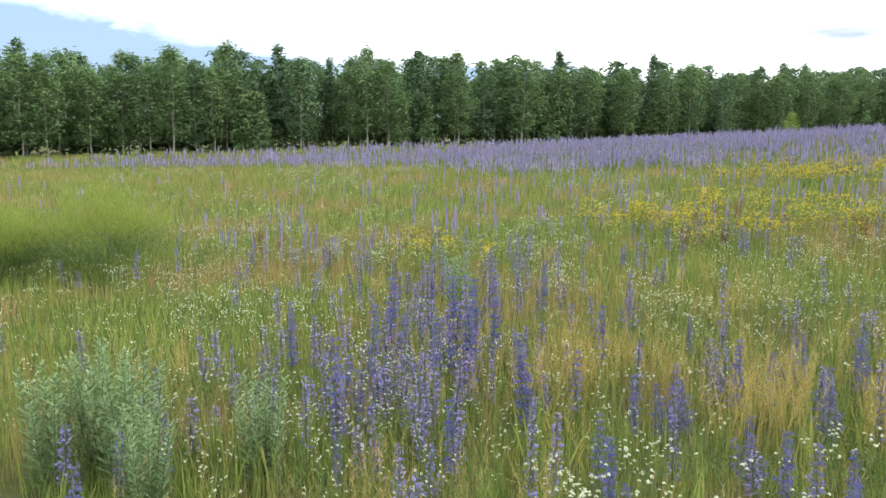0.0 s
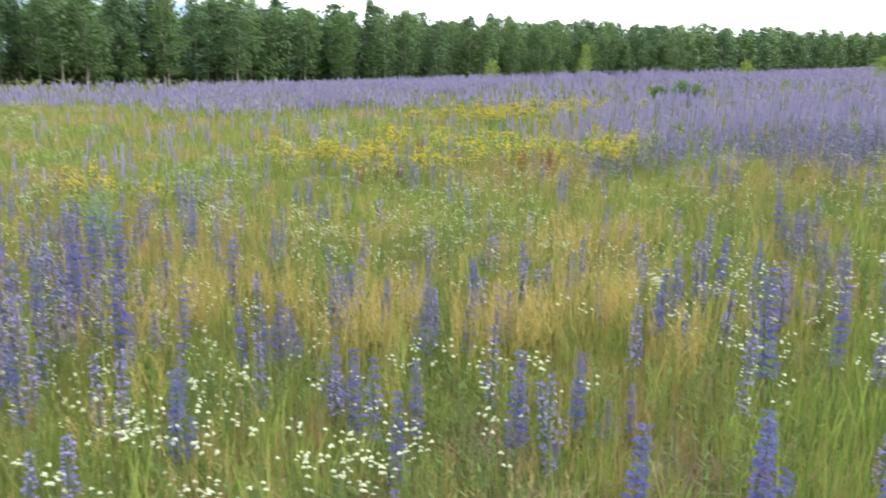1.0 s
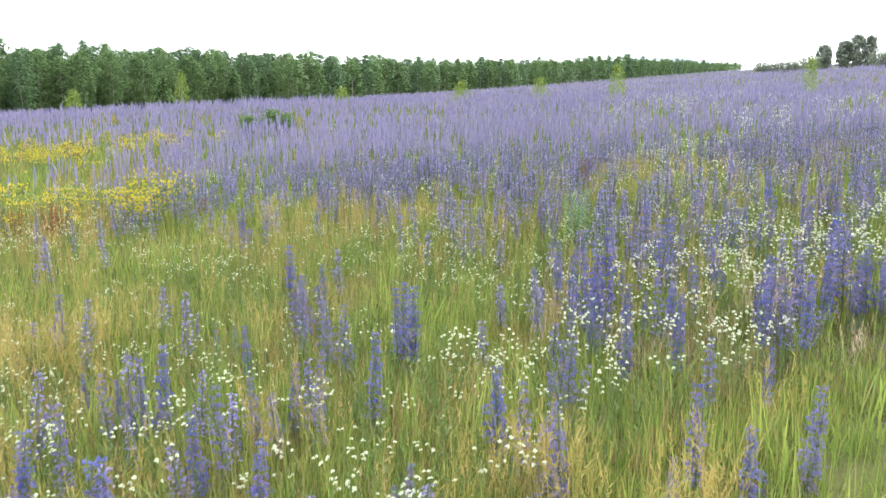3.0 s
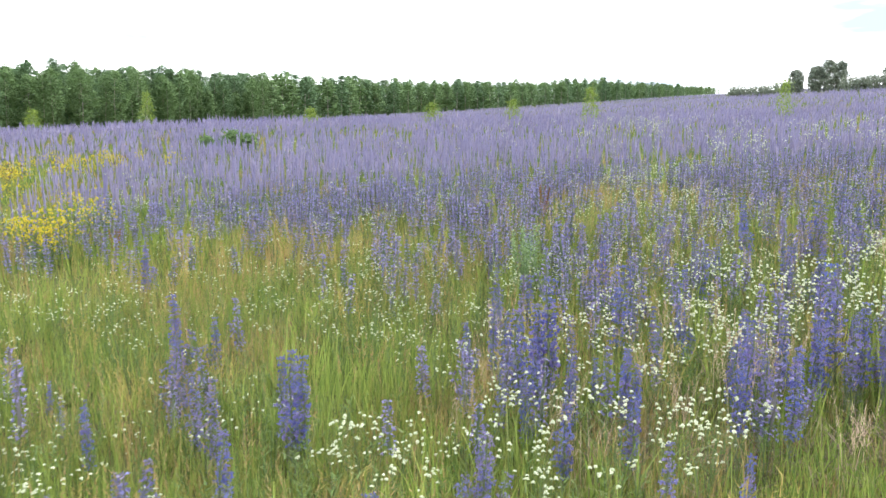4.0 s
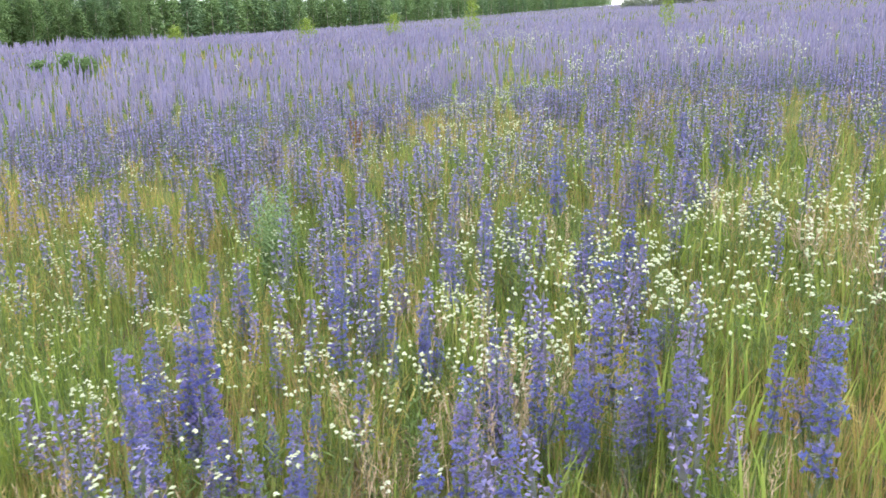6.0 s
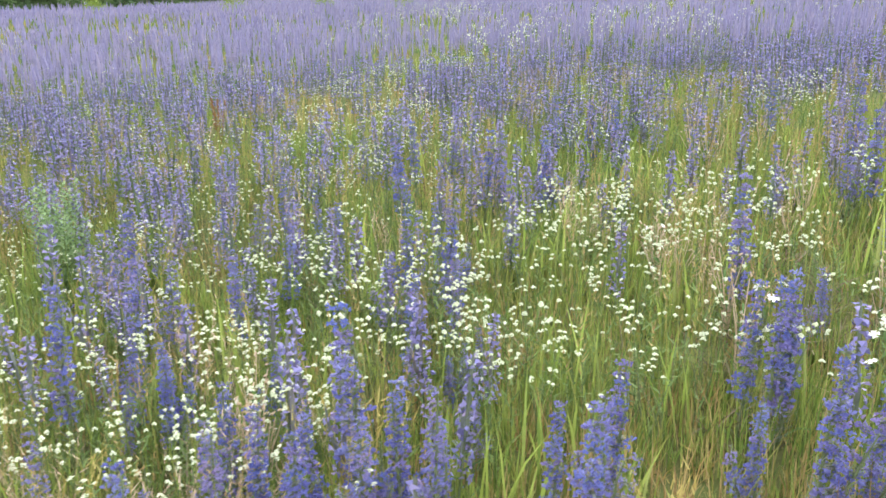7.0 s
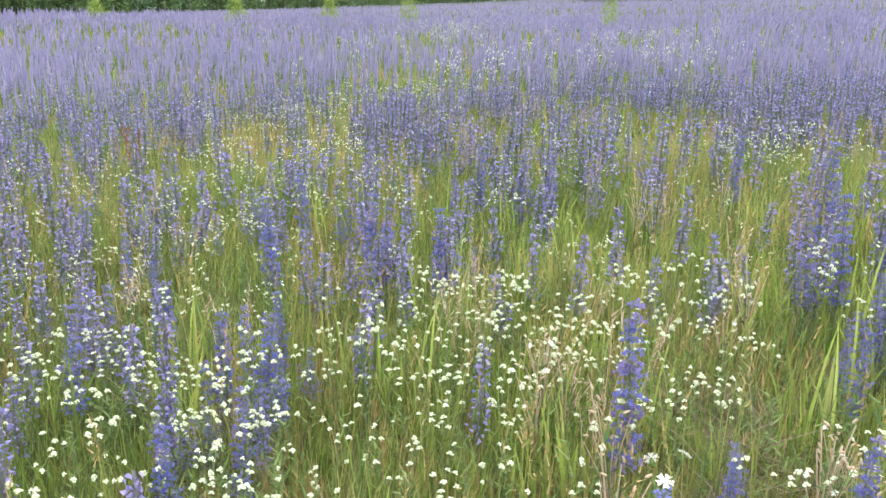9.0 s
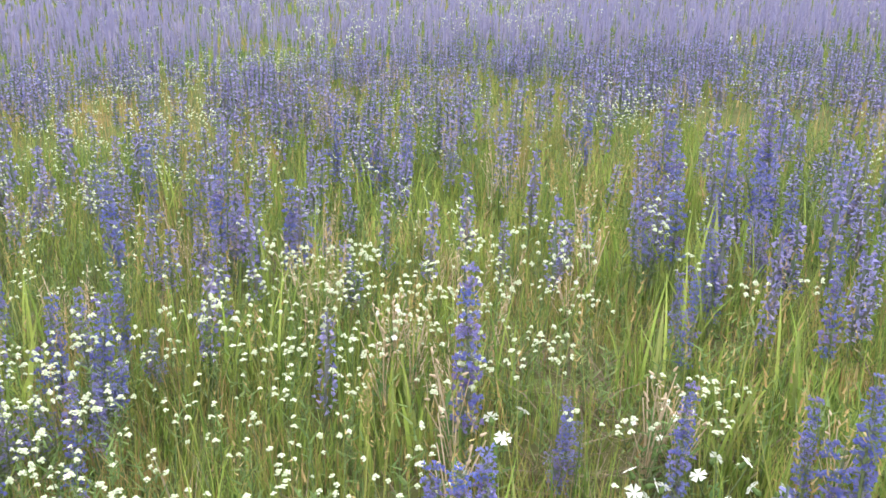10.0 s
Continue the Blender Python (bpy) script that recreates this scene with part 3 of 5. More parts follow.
BUGLOSS_SPOTS += [
    (4.71, 4.21, 0.46), (4.84, 3.31, 0.32), (4.81, 5.30, 0.50), (4.70, 4.15, 0.49), (6.39, 4.47, 0.22), (7.05, 4.90, 0.24),
    (5.80, 3.54, 0.28), (5.87, 3.46, 0.31), (7.34, 4.58, 0.36), (6.53, 3.84, 0.29), (7.68, 3.52, 0.34), (6.39, 3.48, 0.34),
    (5.31, 3.50, 0.33), (5.14, 3.19, 0.38), (5.33, 3.05, 0.34), (6.20, 3.04, 0.37), (6.55, 3.11, 0.25), (7.06, 5.32, 0.23),
    (6.13, 3.91, 0.33), (6.31, 3.56, 0.28), (7.05, 2.92, 0.22), (6.17, 2.79, 0.42), (6.43, 4.70, 0.38), (6.85, 4.27, 0.50),
    (6.95, 2.91, 0.22), (5.27, 3.61, 0.38), (5.67, 3.58, 0.31), (6.13, 2.97, 0.39), (6.26, 2.80, 0.40), (6.04, 3.07, 0.30),
]
BUGLOSS_SPOTS += [
    (6.41, 3.64, 0.32), (6.45, 3.52, 0.36), (6.62, 3.32, 0.29), (6.39, 2.79, 0.58), (7.59, 2.37, 0.52), (7.61, 2.14, 0.27),
    (7.52, 3.49, 0.37), (7.42, 3.36, 0.22), (7.45, 4.47, 0.30), (7.44, 4.21, 0.36), (7.42, 3.47, 0.39), (7.74, 4.42, 0.37),
    (7.70, 4.16, 0.33), (7.48, 4.32, 0.32), (7.52, 3.37, 0.23), (7.63, 3.37, 0.22), (9.20, 2.39, 0.54), (9.93, 2.96, 0.42),
    (8.54, 3.43, 0.22), (8.26, 2.09, 0.29), (7.86, 3.30, 0.43), (-0.38, 4.37, 0.38), (0.50, 4.17, 0.31), (0.01, 3.84, 0.30),
    (0.16, 3.49, 0.42), (-0.98, 3.51, 0.37), (-1.05, 2.87, 0.42), (0.96, 3.91, 0.37), (2.05, 4.78, 0.32), (2.19, 4.41, 0.39),
]
BUGLOSS_SPOTS += [
    (1.72, 3.76, 0.42), (1.25, 3.35, 0.37), (0.68, 3.04, 0.40), (0.69, 3.34, 0.39), (-0.28, 3.43, 0.30), (1.26, 3.02, 0.42),
    (-0.26, 4.06, 0.40), (-0.25, 4.52, 0.42), (1.67, 4.26, 0.36), (2.14, 2.09, 0.41), (1.72, 2.76, 0.43), (3.91, 3.74, 0.42),
    (1.19, 2.19, 0.31), (1.28, 2.88, 0.44), (1.46, 2.96, 0.36), (1.30, 2.62, 0.39), (4.08, 4.55, 0.34), (3.70, 3.83, 0.35),
    (3.39, 4.16, 0.35), (3.30, 4.23, 0.38), (3.32, 3.56, 0.38), (4.63, 4.89, 0.43), (4.20, 3.04, 0.43), (4.65, 3.12, 0.42),
    (4.00, 2.60, 0.44), (4.92, 2.67, 0.39), (5.12, 2.55, 0.32), (4.52, 2.12, 0.42), (4.32, 2.37, 0.44), (4.08, 2.83, 0.43),
]
BUGLOSS_SPOTS += [
    (3.57, 5.59, 0.40), (4.53, 4.82, 0.42), (7.15, 3.10, 0.38), (7.58, 3.95, 0.34), (6.02, 4.30, 0.31), (7.16, 3.81, 0.44),
    (7.27, 3.16, 0.31), (6.22, 2.93, 0.41), (5.59, 3.23, 0.36), (6.45, 2.62, 0.32), (5.76, 4.25, 0.34), (5.82, 4.13, 0.41),
    (6.63, 2.34, 0.42), (5.52, 3.46, 0.39), (6.51, 2.41, 0.37), (6.78, 1.95, 0.44), (6.88, 1.89, 0.34), (6.78, 2.09, 0.31),
    (6.31, 3.13, 0.38), (8.29, 1.72, 0.39), (8.55, 2.07, 0.32), (8.14, 2.04, 0.31), (7.61, 1.62, 0.42), (7.62, 1.71, 0.34),
    (7.18, 2.12, 0.43), (8.44, 2.02, 0.35), (9.87, 2.20, 0.36), (10.21, 2.11, 0.37), (2.82, 3.69, 0.43), (2.99, 3.80, 0.45),
]
BUGLOSS_SPOTS += [
    (3.45, 4.11, 0.47), (3.42, 3.55, 0.45), (3.20, 2.99, 0.47), (3.87, 3.84, 0.36), (4.41, 4.28, 0.42), (4.07, 3.60, 0.47),
    (3.52, 5.11, 0.39), (5.62, 3.90, 0.47), (5.44, 3.54, 0.45), (6.18, 4.42, 0.38), (5.54, 3.29, 0.43), (5.68, 3.33, 0.38),
    (6.77, 4.28, 0.36), (6.61, 3.94, 0.46), (5.96, 3.34, 0.39), (5.87, 2.93, 0.48), (5.71, 2.67, 0.46), (5.80, 2.80, 0.39),
    (6.26, 2.68, 0.42), (6.36, 2.68, 0.44), (6.56, 2.32, 0.38), (5.66, 2.83, 0.47), (6.76, 3.94, 0.40), (6.88, 3.76, 0.40),
    (6.97, 3.85, 0.38), (7.40, 4.00, 0.38), (7.15, 3.34, 0.37), (6.96, 3.11, 0.40), (7.39, 3.29, 0.43), (8.46, 4.22, 0.44),
]
BUGLOSS_SPOTS += [
    (8.57, 4.10, 0.40), (8.99, 4.34, 0.40), (8.09, 4.02, 0.46), (8.31, 3.42, 0.42), (7.09, 2.21, 0.42),
    (7.09, 2.12, 0.44), (8.73, 2.21, 0.48), (7.56, 1.92, 0.36), (8.66, 2.28, 0.45),
]
BUGLOSS_SPOTS += [
    (8.47, 4.54, 0.34), (6.29, 2.23, 0.52), (5.47, 3.65, 0.55), (6.27, 3.77, 0.55), (6.87, 2.91, 0.22), (6.72, 2.73, 0.22),
    (5.40, 6.96, 0.43), (2.07, 1.99, 0.45), (5.69, 3.77, 0.51), (8.99, 2.12, 0.50), (9.15, 2.02, 0.59), (8.94, 1.80, 0.44),
    (8.75, 1.89, 0.39), (8.77, 1.96, 0.42), (7.56, 2.15, 0.27), (8.20, 3.67, 0.48), (8.27, 3.63, 0.45), (9.20, 3.88, 0.43),
    (9.18, 3.65, 0.41), (9.31, 3.56, 0.39), (7.26, 3.33, 0.23), (7.29, 3.18, 0.23), (6.35, 4.39, 0.41), (6.34, 2.57, 0.45),
    (5.52, 3.44, 0.28), (7.04, 5.20, 0.36), (2.69, 4.38, 0.38), (2.71, 4.03, 0.30), (4.17, 2.35, 0.27), (4.27, 2.17, 0.36),
]
BUGLOSS_SPOTS += [
    (3.27, 2.24, 0.24), (3.45, 2.11, 0.24), (5.69, 3.70, 0.62), (0.18, 5.24, 0.62), (0.26, 5.10, 0.62), (0.40, 5.21, 0.62),
    (-0.21, 5.27, 0.62), (-0.77, 5.07, 0.53), (-0.29, 4.81, 0.54), (1.32, 5.80, 0.44), (0.80, 6.40, 0.52), (-0.84, 4.64, 0.34),
    (0.06, 4.57, 0.52),
]


MODELS = [build_bugloss(k, 0.45) for k in range(4)]
used = set()
for i, (bx, by, bh) in enumerate(BUGLOSS_SPOTS):
    k = int(rng.choice([0, 2, 0] if bh > 0.45 else [0, 1, 1, 2, 0, 2, 3]))
    size = bh / 0.45
    m = pose(bx, by, float(ground_z(bx, by)) - 0.01, rng.uniform(-4, 4), rng.uniform(-4, 4), rng.uniform(0, 360)) @ Matrix.Diagonal((size, size, size, 1))
    if k in used:
        ob = copy_thing(MODELS[k], m)
        ob.matrix_basis = m
    else:
        MODELS[k].matrix_basis = m
        used.add(k)


def tier_knob(s, at, r, m):
    """A crooked little pyramid of petals."""
    d = rng.normal(0, 1, (4, 3))
    d[0] += (1, 0, 0)
    d[1] += (-0.6, 0.8, 0)
    d[2] += (-0.6, -0.8, 0)
    d[3] += (0, 0, 1.2)
    d = d / np.linalg.norm(d, axis=1)[:, None] * r
    s.add(at + d, [(0, 1, 3), (1, 2, 3), (2, 0, 3), (0, 2, 1)], m)


def spike_column(s, low, top, wide, sides, rings, m, lean=(0.0, 0.0)):
    """The body of a spike: one uneven, tapering column that swells at each tier."""
    vs, ts = [], []
    for i in range(rings):
        u = i / (rings - 1)
        h = (top - low) * u
        for k in range(sides):
            a = 6.283 * (k + 0.5 * (i % 2)) / sides + rng.uniform(-0.3, 0.3)
            r = wide * (1.0 - 0.42 * u ** 2.2) * rng.uniform(0.5, 1.4) * (0.45 if i == 0 else 1)
            vs.append((math.cos(a) * r + lean[0] * h, math.sin(a) * r + lean[1] * h, low + h + rng.normal(0, 0.3) * (top - low) / rings))
    for i in range(rings - 1):
        for k in range(sides):
            a, b = i * sides + k, i * sides + (k + 1) % sides
            ts += [(a, b, b + sides), (a, b + sides, a + sides)]
    vs.append((lean[0] * (top - low), lean[1] * (top - low), top + 0.004))
    for k in range(sides):
        ts.append(((rings - 1) * sides + k, (rings - 1) * sides + (k + 1) % sides, len(vs) - 1))
    s.add(vs, ts, m)


def spike_tiers(s, low, top, tiers, around, size, wide, lean=(0.0, 0.0), body=True):
    """Tiers of petal knobs round a thin green body."""
    if body:
        spike_column(s, low, top * 0.98, wide * 0.3, 3, 5, 3, lean)
    for i in range(tiers):
        u = (i + rng.uniform(-0.2, 0.2)) / tiers
        h = u * (top - low)
        for k in range(around):
            a = 6.283 * k / around + i * 1.1 + rng.uniform(-0.4, 0.4)
            r = wide * (1.0 - 0.55 * u ** 1.5) * rng.uniform(0.7, 1.15)
            tier_knob(s, np.array([math.cos(a) * r + lean[0] * h, math.sin(a) * r + lean[1] * h, low + h + rng.normal(0, 0.004)]), size * rng.uniform(0.75, 1.25), 0)


def bugloss_mid(seed, tiers, around, size):
    """A plant of middle detail: a main spike, often with a lower side spike, over a leafy foot."""
    s = Shape()
    low, top = rng.uniform(0.12, 0.18), rng.uniform(0.42, 0.50)
    tube(s, [(0, 0, -0.02), (rng.normal(0, 0.008), rng.normal(0, 0.008), low + 0.05), (0, 0, top * 0.9)], [0.004, 0.0034, 0.002], 1, 3)
    spike_tiers(s, low, top, tiers, around, size, 0.027)
    if seed % 2:
        q = rng.uniform(0, 6.28)
        spike_tiers(s, low * 0.9, top * 0.68, tiers // 2, around, size, 0.024, (math.cos(q) * 0.3, math.sin(q) * 0.3))
    for i in range(9):
        a, k = i * 2.4, 0.03 + 0.02 * i
        e = np.array([math.cos(a), math.sin(a), 0.5]) * rng.uniform(0.05, 0.09)
        blade(s, (0, 0, k), np.array([0, 0, k]) + e, 0.010, 0.3, 1, 2)
    return s.arrays()


def bugloss_far(sides, rings, wide, knob=0.0):
    """A spike of few faces: one lumpy column over a leafy foot."""
    s = Shape()
    low, top = rng.uniform(0.10, 0.16), rng.uniform(0.40, 0.48)
    if knob:
        spike_column(s, low, top, wide * 0.75, 3, 3, 0)
        spike_tiers(s, low, top, rings, 2, knob, wide, body=False)
    else:
        spike_column(s, low, top, wide, sides, rings, 0)
    for i in range(2):
        a = i * 3.1 + low * 40
        blade(s, (0, 0, 0.02), (math.cos(a) * 0.07, math.sin(a) * 0.07, 0.17), 0.024, 0.2, 1, 2)
    return s.arrays()


GRASSY = [(10.7, 2.4, 1.1, 0.5), (8.8, 3.1, 0.7, 0.3), (7.9, 2.3, 0.7, 0.4), (7.1, 2.5, 0.9, 0.3), (14.5, 8.2, 0.8, 0.4), (5.7, 4.6, 0.5, 0.4)]
WHITES = [(24.0, 14.9, 2.6, 0.8), (26.3, 16.8, 2.0, 1.0), (22.1, 9.0, 2.6, 1.0), (15.5, 8.5, 1.4, 0.6), (10.7, 6.6, 0.7, 0.5), (18.9, 11.8, 1.6, 0.8), (16.4, 6.2, 1.8, 0.7), (12.9, 6.8, 1.2, 0.6), (9.4, 5.4, 0.7, 0.5), (8.6, 4.4, 0.5, 0.5), (21.3, 13.6, 1.6, 0.8), (10.5, 3.0, 0.6, 0.4)]


def bugloss_chance(x, y):
    inside = 1 / (1 + np.exp(-(x - field_edge(y) - 0.5 * patchy(x, y, 2.5, 61)) / np.interp(y, [4, 14], [0.22, 0.75])))
    c = inside * np.clip(0.85 + 0.45 * patchy(x, y, 2.2, 5) + 0.2 * patchy(x, y, 9, 6), 0.15, 1)
    for gx, gy, rx, ry in GRASSY:
        c = c * (1 - 0.9 * hump(x, y, gx, gy, rx, ry))
    for gx, gy, rx, ry in WHITES:
        c = c * (1 - 0.55 * hump(x, y, gx, gy, rx, ry))
    c = c * np.where((x < 8.3) & (y < 4.5), np.where(track_gap(x, y) < 2.0, 0.25, 0.42), 1)
    # strays outside the field
    stray = np.where(track_gap(x, y) > 9, 0.010, 0.014) * np.clip(1 + 1.6 * patchy(x, y, 1.6, 23), 0.1, 3) + 0.55 * hump(x, y, -0.1, 4.6, 0.8, 1.3) + 0.5 * hump(x, y, 0.2, 6.6, 0.6, 1.0) + 0.12 * hump(x, y, 2.4, 5.2, 1.0, 1.2) + 0.75 * hump(x, y, 4.68, 2.42, 0.22, 0.2) + 0.55 * hump(x, y, 3.4, 4.1, 0.3, 0.35) + 0.4 * hump(x, y, 3.8, 3.75, 0.3, 0.25) + 0.5 * hump(x, y, 1.32, 3.25, 0.28, 0.25) + 0.45 * hump(x, y, 3.2, 3.5, 0.15, 0.15) + 0.5 * hump(x, y, 2.0, 4.2, 0.3, 0.25) + 0.06 * hump(x, y, -2.2, 11, 1.2, 0.8) + 0.10 * hump(x, y, 1.6, 4.4, 0.6, 0.6) + 0.09 * hump(x, y, 2.2, 12.5, 2.5, 3) + 0.07 * hump(x, y, 1, 9, 3, 2) + 0.35 * hump(x, y, -1.3, 9.6, 0.7, 0.7) + 0.10 * hump(x, y, 2.5, 18, 4, 3) + 0.05 * hump(x, y, 3, 3, 1.5, 1.5)
    c = np.maximum(c, stray * (track_gap(x, y) > 0.7))
    return c * np.clip((tree_line(x) - y - 10) / 5, 0, 1) * np.where(y > 26, np.interp(x, [-22, 8], [0.35, 1]), 1) * wedge(x, y) * (track_gap(x, y) > 0.7)


def build_bugloss_field():
    mids = [bugloss_mid(k, 11, 4, 0.0120) for k in range(6)]
    nears = [bugloss_far(3, 5, 0.021, 0.0145) for k in range(6)]
    middles = [bugloss_far(3, 4, 0.024) for k in range(6)]
    fars = [bugloss_far(3, 3, 0.025) for k in range(6)]
    lots = []
    fines = [bugloss_mid(k, 15, 5, 0.0098) for k in range(6)]
    for shapes, density, lo, hi in [(fines, 34, 0, 4.0), (mids, 44, 4.0, 9)]:
        x, y = spots(-6, 16, 1.5, 14, density, lambda x, y: bugloss_chance(x, y) * (track_gap(x, y) >= lo) * (track_gap(x, y) < hi))
        pick = rng.integers(0, 6, len(x))
        for k in range(6):
            q = pick == k
            n = q.sum()
            lots.append(spread(shapes[k], x[q], y[q], ground_z(x[q], y[q]), rng.uniform(0, 6.28, n), rng.uniform(0.75, 1.1, n), rng.normal(0, 0.06, (n, 2)), rng.uniform(0.58, 1.0, n)))
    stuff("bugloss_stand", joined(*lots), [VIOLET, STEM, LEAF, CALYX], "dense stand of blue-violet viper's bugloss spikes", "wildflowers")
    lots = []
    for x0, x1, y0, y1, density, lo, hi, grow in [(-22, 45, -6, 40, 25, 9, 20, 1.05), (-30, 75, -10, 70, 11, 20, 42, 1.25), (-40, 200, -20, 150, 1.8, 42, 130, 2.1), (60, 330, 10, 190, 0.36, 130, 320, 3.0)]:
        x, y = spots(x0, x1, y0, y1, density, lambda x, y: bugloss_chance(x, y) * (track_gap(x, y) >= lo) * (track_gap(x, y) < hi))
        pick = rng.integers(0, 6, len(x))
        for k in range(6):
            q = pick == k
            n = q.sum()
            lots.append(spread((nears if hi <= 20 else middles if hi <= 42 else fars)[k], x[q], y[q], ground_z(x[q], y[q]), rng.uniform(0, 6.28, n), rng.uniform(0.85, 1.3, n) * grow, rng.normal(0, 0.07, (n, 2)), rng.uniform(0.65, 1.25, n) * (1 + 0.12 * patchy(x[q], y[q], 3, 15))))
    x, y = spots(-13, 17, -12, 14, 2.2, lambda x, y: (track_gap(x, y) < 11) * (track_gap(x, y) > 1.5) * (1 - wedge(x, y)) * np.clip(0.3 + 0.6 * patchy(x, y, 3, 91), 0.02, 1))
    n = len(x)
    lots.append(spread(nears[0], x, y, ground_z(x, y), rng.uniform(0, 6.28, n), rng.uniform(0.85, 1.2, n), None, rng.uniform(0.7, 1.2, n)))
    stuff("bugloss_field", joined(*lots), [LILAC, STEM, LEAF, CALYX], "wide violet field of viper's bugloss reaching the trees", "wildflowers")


build_bugloss_field()


# ---- grass ----
def grass_tuft(n, height, wide, m, spreadr=0.03, steps=3):
    s = Shape()
    for i in range(n):
        a, r = rng.uniform(0, 6.28), spreadr * math.sqrt(rng.uniform())
        b = np.array([math.cos(a) * r, math.sin(a) * r, -0.01])
        q = rng.uniform(0, 6.28)
        lean = rng.uniform(0.03, 0.34) * height
        e = b + np.array([math.cos(q) * lean, math.sin(q) * lean, height * rng.uniform(0.6, 1.05)])
        blade(s, b, e, wide * rng.uniform(0.7, 1.3), 0.45, steps, m)
    return s.arrays()


def plume_tuft(n, height, m):
    """Fine stalks with loose feathery heads."""
    s = Shape()
    for i in range(n):
        a, r = rng.uniform(0, 6.28), 0.06 * math.sqrt(rng.uniform())
        b = np.array([math.cos(a) * r, math.sin(a) * r, 0])
        q = rng.uniform(0, 6.28)
        h = height * rng.uniform(0.75, 1.1)
        e = b + np.array([math.cos(q) * h * 0.2, math.sin(q) * h * 0.2, h])
        blade(s, b, e, 0.003, 0.3, 2, m)
        for j in range(11):
            k = 0.5 + 0.5 * j / 11
            p = b + (e - b) * k
            o = rng.normal(0, 0.026, 3) * (1.25 - k)
            blade(s, p, p + o * 1.4 + np.array([0, 0, 0.022]), 0.004, 0.1, 1, m)
    return s.arrays()


def gold_chance(x, y):
    c = 0.03 + 0 * x
    for gx, gy, rx, ry in [(0.9, 4.9, 0.5, 0.45), (1.7, 4.1, 0.6, 0.45), (2.3, 3.9, 0.9, 0.35), (2.5, 3.8, 0.35, 0.5), (0.9, 4.5, 0.4, 0.3), (3.97, 2.68, 0.3, 0.15), (3.99, 2.27, 0.22, 0.12), (3.15, 2.22, 0.25, 0.12), (4.1, 2.56, 0.2, 0.15), (3.3, 5.3, 0.5, 0.3), (2.26, 3.87, 0.3, 0.3)]:
        c = np.maximum(c, hump(x, y, gx, gy, rx, ry))
    return c


DRY = [(7.75, 2.12, 0.22), (8.1, 2.35, 0.2), (5.9, 2.45, 0.25), (1.75, 2.85, 0.2), (2.13, 2.4, 0.18), (2.85, 2.15, 0.2), (1.6, 2.4, 0.2), (5.6, 2.9, 0.3), (6.0, 3.2, 0.3)]


def dryness(x, y):
    c = 0 * x
    for gx, gy, r in DRY:
        c = np.maximum(c, hump(x, y, gx, gy, r))
    return c


